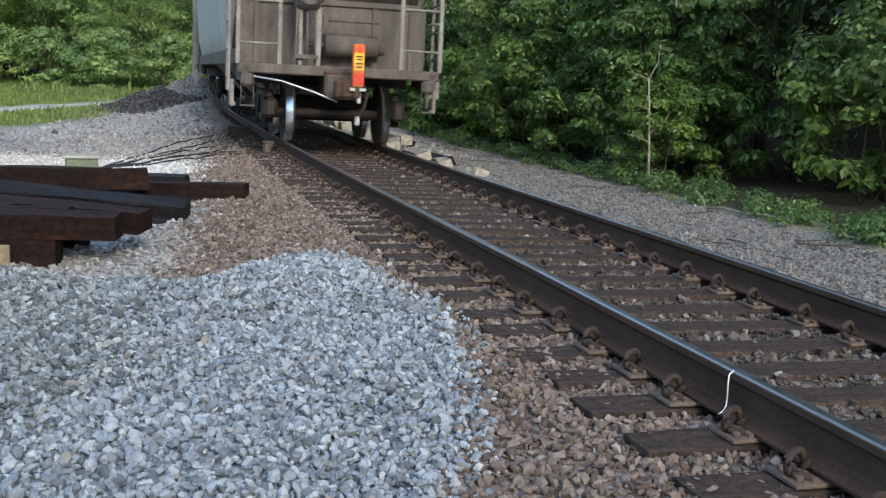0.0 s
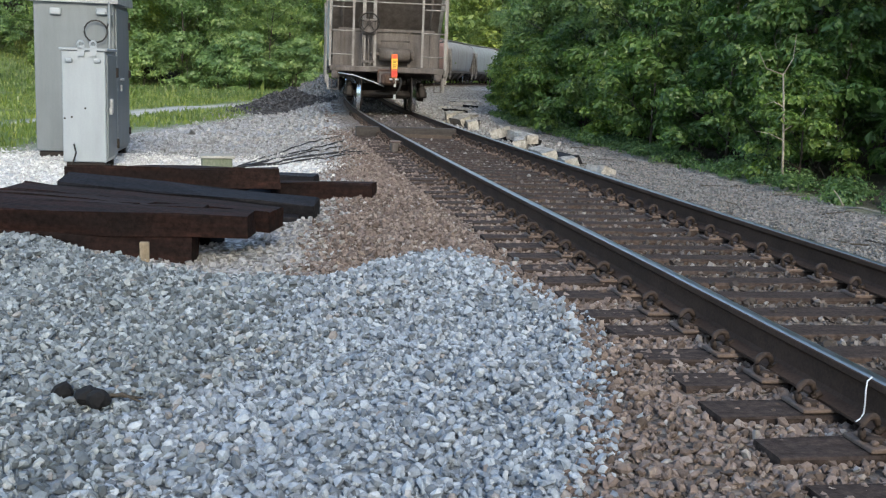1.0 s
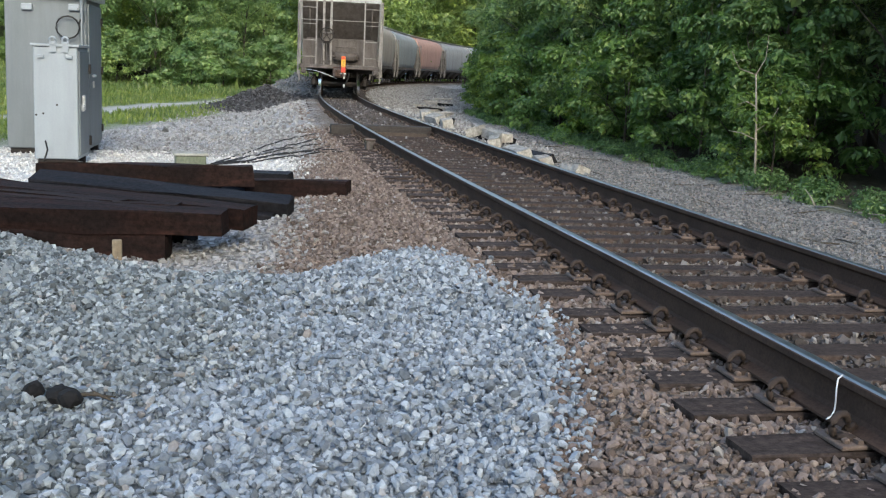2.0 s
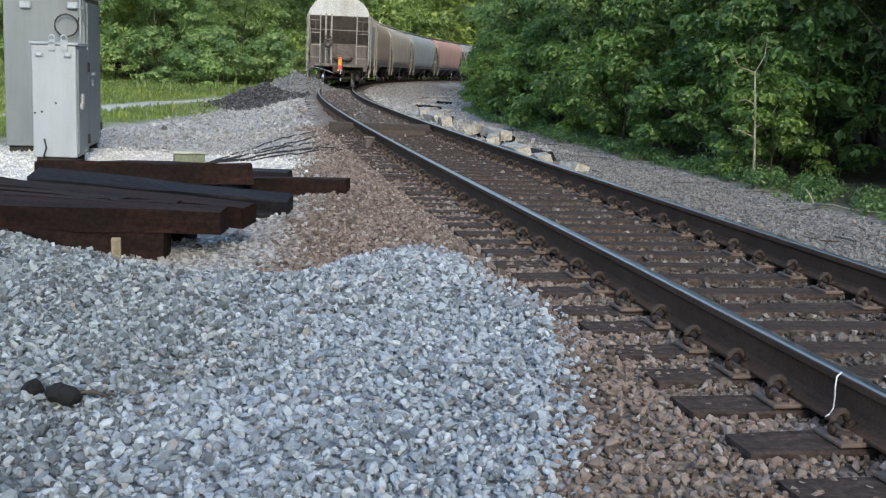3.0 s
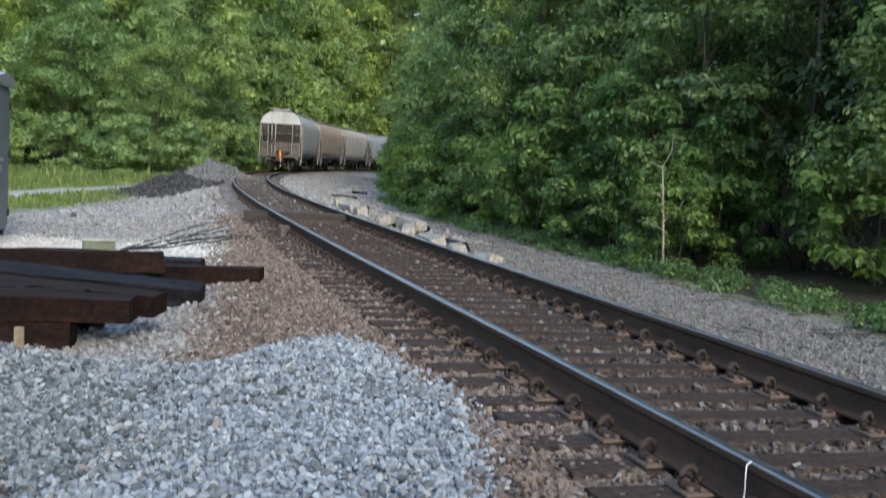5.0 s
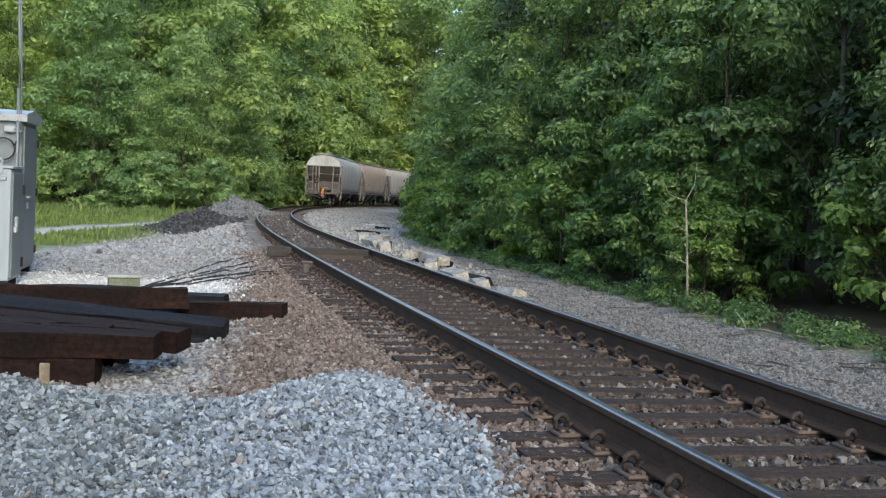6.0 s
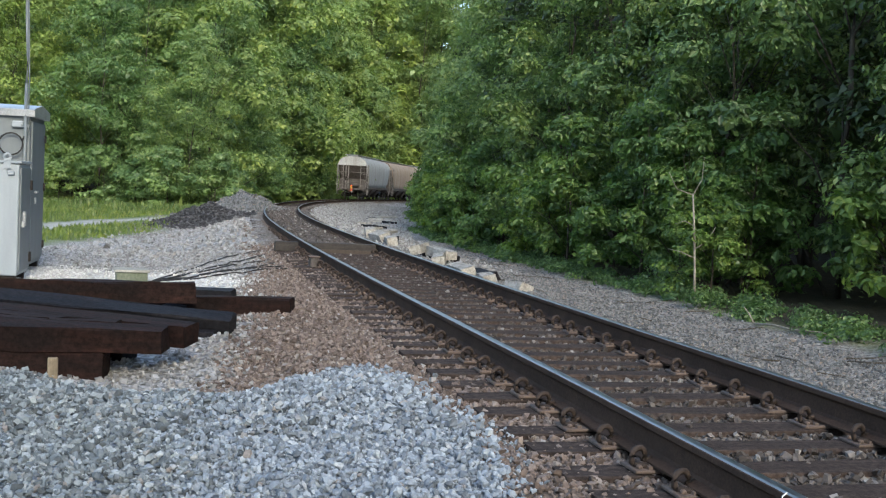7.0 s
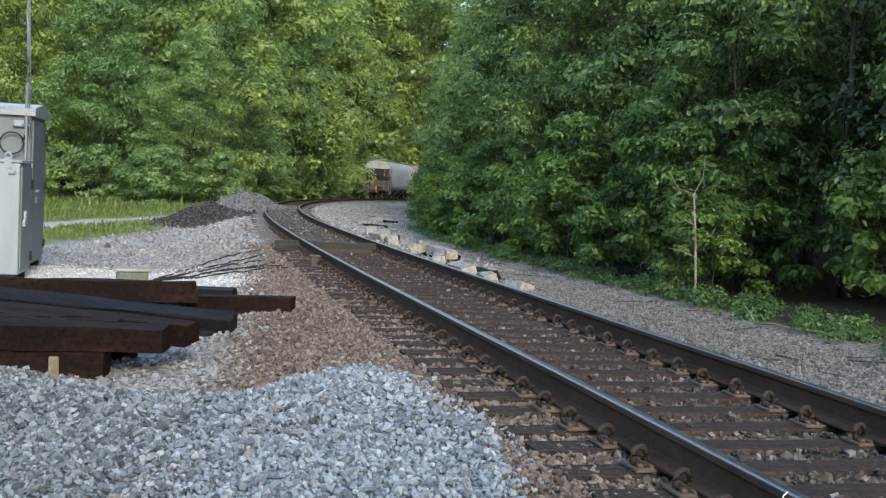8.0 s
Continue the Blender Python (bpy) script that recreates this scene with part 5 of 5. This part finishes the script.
def signal_cabinets():
    g = gz(-6.2, 14.6)
    # tall case
    w, d, h = 1.15, 1.25, 2.27
    t = cabinet("signal_cabinet", "tall grey steel signal cabinet with a sloped cap", (-7.27, 15.5, g), w, d, h, CABINET)
    bm = bmesh.new()
    prof = [(-0.08, 0.0), (-0.09, 0.10), (0.02, 0.13), (d * 0.5, 0.20), (d + 0.05, 0.13), (d + 0.09, 0.10), (d + 0.08, 0.0)]
    ra = [bm.verts.new((-0.07, y, h + 0.02 + z)) for y, z in prof]
    rb = [bm.verts.new((w + 0.07, y, h + 0.02 + z)) for y, z in prof]
    for k in range(len(prof)):
        bm.faces.new((ra[k], ra[(k + 1) % 7], rb[(k + 1) % 7], rb[k]))
    bm.faces.new(ra)
    bm.faces.new(rb[::-1])
    part("cap", bm, GALV, t, "pale galvanised cap")
    bm = bmesh.new()
    add_box(bm, (w + 0.012, d / 2, h / 2 + 0.06), (0.03, d - 0.12, h - 0.2), bevel=0.008)
    door = part("door", bm, CABINET, t)
    bm = bmesh.new()
    add_box(bm, (w + 0.045, 0.4, 1.18), (0.04, 0.18, 0.04), bevel=0.01)
    add_box(bm, (w + 0.04, 0.34, 1.05), (0.03, 0.05, 0.1), bevel=0.01)
    part("handle", bm, GALV, door, "pale metal handle")
    for z in (0.35, 1.25, 2.0):
        bm = bmesh.new()
        add_box(bm, (w + 0.03, d - 0.1, z), (0.05, 0.05, 0.12), bevel=0.01)
        part("hinge", bm, DARK_STEEL, door)
    for x, z in ((0.32, h - 0.12), (0.98, h - 0.10)):
        bm = bmesh.new()
        add_box(bm, (x, -0.03, z), (0.16, 0.07, 0.1), bevel=0.015)
        part("vent_cover", bm, CABINET_LIGHT, t, "pale vent cover")
    bm = bmesh.new()
    add_rod(bm, (w - 0.06, -0.06, 0.3), (w - 0.06, -0.06, h + 0.5), 0.024, sides=10)
    add_tube(bm, [(w - 0.06, -0.06, h + 0.5), (w - 0.05, -0.06, h + 0.9), (w - 0.08, -0.06, h + 1.5), (w - 0.085, -0.06, h + 2.0), (w - 0.09, -0.06, h + 2.6)], [0.022, 0.021, 0.02, 0.017, 0.015], 8)
    add_tube(bm, [(w - 0.02, -0.06, h - 0.3), (w - 0.02, -0.07, h + 0.6), (w - 0.045, -0.07, h + 1.4), (w - 0.06, -0.07, h + 1.75)], 0.009, 6)
    add_box(bm, (w - 0.083, -0.06, h + 1.72), (0.12, 0.05, 0.03), bevel=0.006)
    add_box(bm, (w - 0.085, -0.06, h + 2.06), (0.17, 0.05, 0.025), bevel=0.006)
    for z in (0.6, 1.4, 2.15):
        add_box(bm, (w - 0.06, -0.04, z), (0.12, 0.06, 0.035))
    part("antenna_mast", bm, CABINET, t, "slim grey antenna mast")
    bm = bmesh.new()
    add_tube(bm, [(w - 0.07, -0.07, 2.0)] + [(w - 0.25 + 0.165 * math.cos(q), -0.09, 1.88 + 0.16 * math.sin(q)) for q in [0.3 - 0.42 * j for j in range(16)]], 0.013, 6)
    part("cable_loop", bm, RUBBER, t, "black looped cable")
    # low case in front
    w, d, h = 0.57, 0.82, 1.56
    t = cabinet("battery_cabinet", "pale grey steel battery cabinet with lifting eyes", (-6.24, 14.1, g), w, d, h, CABINET_LIGHT)
    bm = bmesh.new()
    add_box(bm, (w / 2, d / 2, h + 0.05), (w + 0.06, d + 0.06, 0.035), bevel=0.008)
    part("cap", bm, CABINET_LIGHT, t)
    for x in (0.26, 0.42):
        bm = bmesh.new()
        n = 10
        ring = [(x + 0.04 * math.cos(6.2832 * k / n), -0.02, h + 0.115 + 0.045 * math.sin(6.2832 * k / n)) for k in range(n + 1)]
        add_tube(bm, ring, 0.016, 5)
        add_box(bm, (x, -0.02, h + 0.03), (0.09, 0.02, 0.14))
        part("lifting_eye", bm, CABINET_LIGHT, t)
    for x in (0.1, 0.47):
        bm = bmesh.new()
        add_box(bm, (x, -0.02, h - 0.1), (0.09, 0.05, 0.05), bevel=0.01)
        part("vent_cover", bm, CABINET_LIGHT, t)
    bm = bmesh.new()
    add_box(bm, (w + 0.012, d / 2, h / 2 + 0.06), (0.026, d - 0.08, h - 0.16), bevel=0.006)
    # Darker paint than the body puts this side's shade into the colour.
    door = part("door", bm, CABINET, t, "side door in a darker grey that stands in for shade")
    bm = bmesh.new()
    add_box(bm, (w + 0.04, 0.22, 0.85), (0.05, 0.07, 0.2), bevel=0.012)
    add_box(bm, (w + 0.04, 0.14, 0.78), (0.05, 0.05, 0.09), bevel=0.01)
    part("latch", bm, GALV, door, "pale metal latch")
    for z in (0.3, 1.3):
        bm = bmesh.new()
        add_box(bm, (w + 0.03, d - 0.08, z), (0.05, 0.05, 0.14), bevel=0.01)
        part("hinge", bm, DARK_STEEL, door)
    bm = bmesh.new()
    for x, z in ((0.3, 0.82), (0.12, 0.7), (0.03, 0.68)):
        add_rod(bm, (x, 0.01, z), (x, -0.012, z), 0.014, sides=8)
    part("bolt_heads", bm, DARK_STEEL, t)
    bm = bmesh.new()
    add_tube(bm, [(0.15, -0.05, 0.34), (0.18, -0.06, 0.22), (0.14, -0.07, 0.1), (0.1, -0.1, 0.0)], 0.012, 5)
    part("cable_tail", bm, RUBBER, t)


def junction_block():
    t = thing("cable_vault", "low mossy concrete cable box with a pale lid", "cable box", m=pose(-4.36, 14.95, gz(-4.36, 14.95), 0, 0, 20))
    bm = bmesh.new()
    add_box(bm, (0, 0, 0.07), (0.42, 0.34, 0.22), bevel=0.012)
    part("box", bm, MOSS_BLOCK, t)
    bm = bmesh.new()
    add_box(bm, (0, 0, 0.2), (0.48, 0.4, 0.04), bevel=0.01)
    part("lid", bm, CONCRETE, t)
    rng = random.Random(9)
    ends = [(-2.35, 16.6), (-2.7, 17.6), (-3.0, 18.6), (-3.25, 19.6), (-3.6, 20.8), (-2.5, 17.1)]
    for i, (ex, ey) in enumerate(ends):
        a, b = Vector((-4.12, 15.02 + 0.03 * i, 0)), Vector((ex, ey, 0))
        pts = []
        off = rng.uniform(-0.5, 0.7)
        for k in range(15):
            u = k / 14
            p = a.lerp(b, u) + Vector((0.30 * off, -0.9 * off, 0)) * math.sin(math.pi * u) + Vector((rng.uniform(-0.05, 0.05), rng.uniform(-0.08, 0.08), 0))
            p.z = gz(p.x, p.y) + 0.012 + 0.025 * rng.random()
            pts.append(p)
        bm = bmesh.new()
        add_tube(bm, pts, 0.012, 5)
        ob = part("cable", bm, RUBBER)
        tagged(ob, "black cable lying on the ballast towards the rail", "cable", "cables to the track")


def track_fittings():
    # wire box beside the rail
    p = on_track(11.0, -0.97, -0.2)
    t = thing("rail_box", "small rusty-grey wire box beside the rail", "junction box", m=Matrix.Translation(p) @ Matrix.Rotation(-heading(10.5), 4, "Z"))
    bm = bmesh.new()
    add_box(bm, (0, 0, 0.07), (0.15, 0.2, 0.16), bevel=0.02)
    part("box", bm, BROWN_STEEL, t)
    bm = bmesh.new()
    add_box(bm, (0, 0, 0.16), (0.17, 0.22, 0.025), bevel=0.01)
    part("lid", bm, PLATE, t)
    # bond wire on the near rail
    s = -2.365
    bm = bmesh.new()
    pts = [on_track(s + a, -RAIL - b, z) for a, b, z in ((0.0, 0.028, 0.004), (0.0, 0.047, -0.012), (-0.004, 0.052, -0.05), (-0.008, 0.052, -0.10), (-0.012, 0.056, -0.135), (-0.022, 0.072, -0.152), (-0.035, 0.10, -0.160))]
    add_tube(bm, pts, 0.0032, 6)
    ob = part("bond_wire", bm, WHITE)
    tagged(ob, "pale bond wire welded to the rail", "wire")
    # timbers and fill of a crossing
    CROSS_WOOD = weathered("dark_crossing_wood", (0.06, 0.052, 0.047), (0.03, 0.027, 0.025), 0.85, scale=2.5, streak=(1, 8, 8), fine=30, bump_d=0.006)
    for o, w in ((0.0, 1.36), (-1.08, 0.46)):
        p = on_track(15.1, o, -0.2)
        bm = bmesh.new()
        add_box(bm, (0, 0, 0.085), (w, 0.24, 0.19), bevel=0.012)
        ob = part("crossing_timber", bm, CROSS_WOOD, m=Matrix.Translation(p) @ Matrix.Rotation(-heading(14.8), 4, "Z"))
        tagged(ob, "dark weathered crossing timber laid across the track", "timber", "crossing timbers")
    bm = bmesh.new()
    places = [(on_track(s), heading(s)) for s in np.arange(14.95, 60, 0.5)]
    sweep(bm, [(-0.66, -0.24), (0.66, -0.24), (0.66, -0.16), (0.3, -0.145), (-0.3, -0.145), (-0.66, -0.16)], places)
    ob = part("crossing_fill", bm, weathered("packed_dirt", (0.11, 0.085, 0.07), (0.06, 0.047, 0.04), 0.95, scale=2, streak=(1, 1, 1), fine=16, bump_d=0.02))
    tagged(ob, "packed brown dirt between the rails", "ground", kind="structure")


def old_timbers():
    pale = weathered("bleached_wood", (0.48, 0.455, 0.405), (0.13, 0.115, 0.10), 0.9, scale=2.2, streak=(1.5, 4, 4), amount=0.4, fine=30, bump_d=0.008)
    label = "bleached broken tie lying beside the track"
    rng = random.Random(31)

    def lay(s, o, length, turn, lift=0.0, wide=0.24, deep=0.19, dark=False):
        p = on_track(s, o)
        m = gz(p.x, p.y)
        d = Vector((math.sin(heading(s) + radians(turn)), math.cos(heading(s) + radians(turn)), 0)) * (length / 2)
        a, b = Vector((p.x, p.y, m - 0.03 + lift)) - d, Vector((p.x, p.y, m - 0.03 + lift)) + d
        b.z += rng.uniform(-0.03, 0.05)
        timber(a, b, rng.uniform(-22, 22), TIE_BLACK if dark else pale, label if not dark else "dark split tie lying beside the track", rng.randrange(999), 0.92 * wide, 0.86 * deep, "old ties beside the track")

    lay(13.2, 2.05, 1.6, 4, 0.03, 0.28, 0.26)
    lay(13.6, 2.5, 1.3, -9, 0, 0.24, 0.19, True)
    lay(12.0, 2.2, 0.8, 7, 0.02, 0.26, 0.22)
    lay(10.9, 2.38, 0.62, -10, 0, 0.26)
    lay(16.7, 2.4, 1.1, 14, 0.02, 0.28, 0.24)
    lay(17.7, 2.62, 1.3, -9, 0.1, 0.28, 0.24)
    lay(18.6, 2.35, 1.0, 24, 0.12, 0.28, 0.24)
    lay(18.3, 2.75, 1.1, -25, 0, 0.26, 0.22, True)
    lay(19.8, 2.75, 0.9, -14, 0, 0.26, 0.22, True)
    lay(23.4, 2.45, 0.9, 5, 0.03, 0.32, 0.3)
    lay(24.8, 2.65, 1.0, 18, 0.02, 0.32, 0.3, True)
    lay(25.9, 2.5, 1.3, -8, 0.08, 0.32, 0.3)
    lay(27.0, 2.85, 1.2, 10, 0, 0.3, 0.26, True)
    lay(28.4, 2.5, 1.2, 4, 0.05, 0.32, 0.3)
    for k in range(12):
        lay(31 + 2.6 * k + rng.uniform(-1, 1), 2.6 + 0.26 * k + rng.uniform(-0.3, 1.0), rng.uniform(0.7, 1.8), rng.uniform(-50, 50), 0, 0.22, 0.16, k % 3 == 1)


def heaps():
    for name, label, mats, cx, cy, rx, ry, hh, turn, size, n, seed in (
        ("black_heap", "low heap of black rubble on the lot", STONE_COAL, -9.9, 43.5, 1.1, 2.8, 0.75, 0.05, 0.085, 6500, 51),
        ("gravel_heap", "long heap of grey crushed stone by the track", STONE_BENCH, -10.7, 55.0, 1.7, 4.0, 0.95, 0.12, 0.085, 6500, 52),
    ):
        rng = np.random.RandomState(seed)
        q, a = np.sqrt(rng.rand(n)) * 1.9, rng.rand(n) * 6.283
        u, v = q * np.cos(a) * rx, q * np.sin(a) * ry
        X, Y = cx + u * math.cos(turn) - v * math.sin(turn), cy + u * math.sin(turn) + v * math.cos(turn)

        def top(X, Y):
            return ground_z(X, Y) + hh * np.clip(bump(X, Y, cx, cy, rx, ry, turn) * (1 + 0.22 * waves(X, Y, 1.8, seed)) - 0.04, -0.1, 2)

        ob = stones(name, X, Y, size, mats, seed, label, 0.5, top(X, Y))
        # the packed core under the loose stones
        g = np.linspace(-2, 2, 41)
        U, W = np.meshgrid(g * rx, g * ry)
        GX, GY = cx + U * math.cos(turn) - W * math.sin(turn), cy + U * math.sin(turn) + W * math.cos(turn)
        i = (np.arange(40)[:, None] * 41 + np.arange(40)[None]).ravel()
        core = new("core", soup("core", np.stack([GX.ravel(), GY.ravel(), top(GX, GY).ravel() - 0.03], 1), np.stack([i, i + 1, i + 42, i + 41], 1), mats, True))
        core.parent = ob
        tagged(ob, label, "heap")


def litter():
    # black rag with twigs on the clean stone
    x, y = -1.66, 3.85
    z = gz(x, y)
    t = thing("black_rag", "crumpled black rag lying on pale crushed stone", "rag", m=pose(x, y, z + 0.045))
    rng = random.Random(77)
    bm = bmesh.new()
    for k in range(5):
        got = bmesh.ops.create_icosphere(bm, subdivisions=2, radius=1.0)["verts"]
        cx, cy = rng.uniform(-0.09, 0.12), rng.uniform(-0.04, 0.04)
        sx = rng.uniform(0.035, 0.065)
        for v in got:
            n = 1 + 0.35 * noise.noise(v.co * 2.1 + Vector((k * 3, 0, 0)))
            v.co = Vector((cx + v.co.x * sx * n, cy + v.co.y * sx * 0.7 * n, 0.008 + v.co.z * 0.04 * n))
    part("cloth", bm, BLACK_CLOTH, t)
    for k in range(2):
        bm = bmesh.new()
        a = rng.uniform(-0.3, 0.3)
        add_tube(bm, [(0.06 + 0.03 * k, 0.05 * k - 0.04, 0.0), (0.13 + 0.03 * k, 0.02 * k, 0.02), (0.24 * math.cos(a), 0.24 * math.sin(a), 0.0)], [0.009, 0.008, 0.004], 5)
        part("twig", bm, BARK, t)
    # fallen pale branch at the wood's edge
    bm = bmesh.new()
    pts = [on_track(s, o) for s, o in ((7.95, 5.1), (7.55, 5.15), (7.1, 5.2), (6.7, 5.35), (6.3, 5.45))]
    for i, p in enumerate(pts):
        p.z = gz(p.x, p.y) + 0.05 + 0.03 * (i % 2)
    add_tube(bm, pts, [0.018, 0.016, 0.013, 0.01, 0.005], 6)
    a = pts[0].copy()
    add_tube(bm, [a, a + Vector((-0.06, 0.06, 0.13)), a + Vector((-0.14, 0.1, 0.24))], [0.014, 0.01, 0.005], 6)
    ob = part("fallen_branch", bm, BARK_PALE)
    tagged(ob, "pale dead branch fallen at the wood's edge", "branch")
    # dry sticks on the bench
    for k in range(26):
        s, o = rng.uniform(3, 20), rng.uniform(2.6, 5.2)
        p = on_track(s, o)
        a = rng.uniform(0, 6.283)
        ln = rng.uniform(0.12, 0.45)
        d = Vector((math.cos(a) * ln, math.sin(a) * ln, 0))
        pts = [p - d, p + Vector((0.02, 0.02, 0)), p + d]
        for q in pts:
            q.z = gz(q.x, q.y) + 0.025
        bm = bmesh.new()
        add_tube(bm, pts, [0.009, 0.008, 0.004], 5)
        tagged(part("stick", bm, BARK), "thin dry stick on grey crushed stone", "stick", "sticks on the bench")


tie_stack()
signal_cabinets()
junction_block()
track_fittings()
old_timbers()
heaps()
litter()


motions()
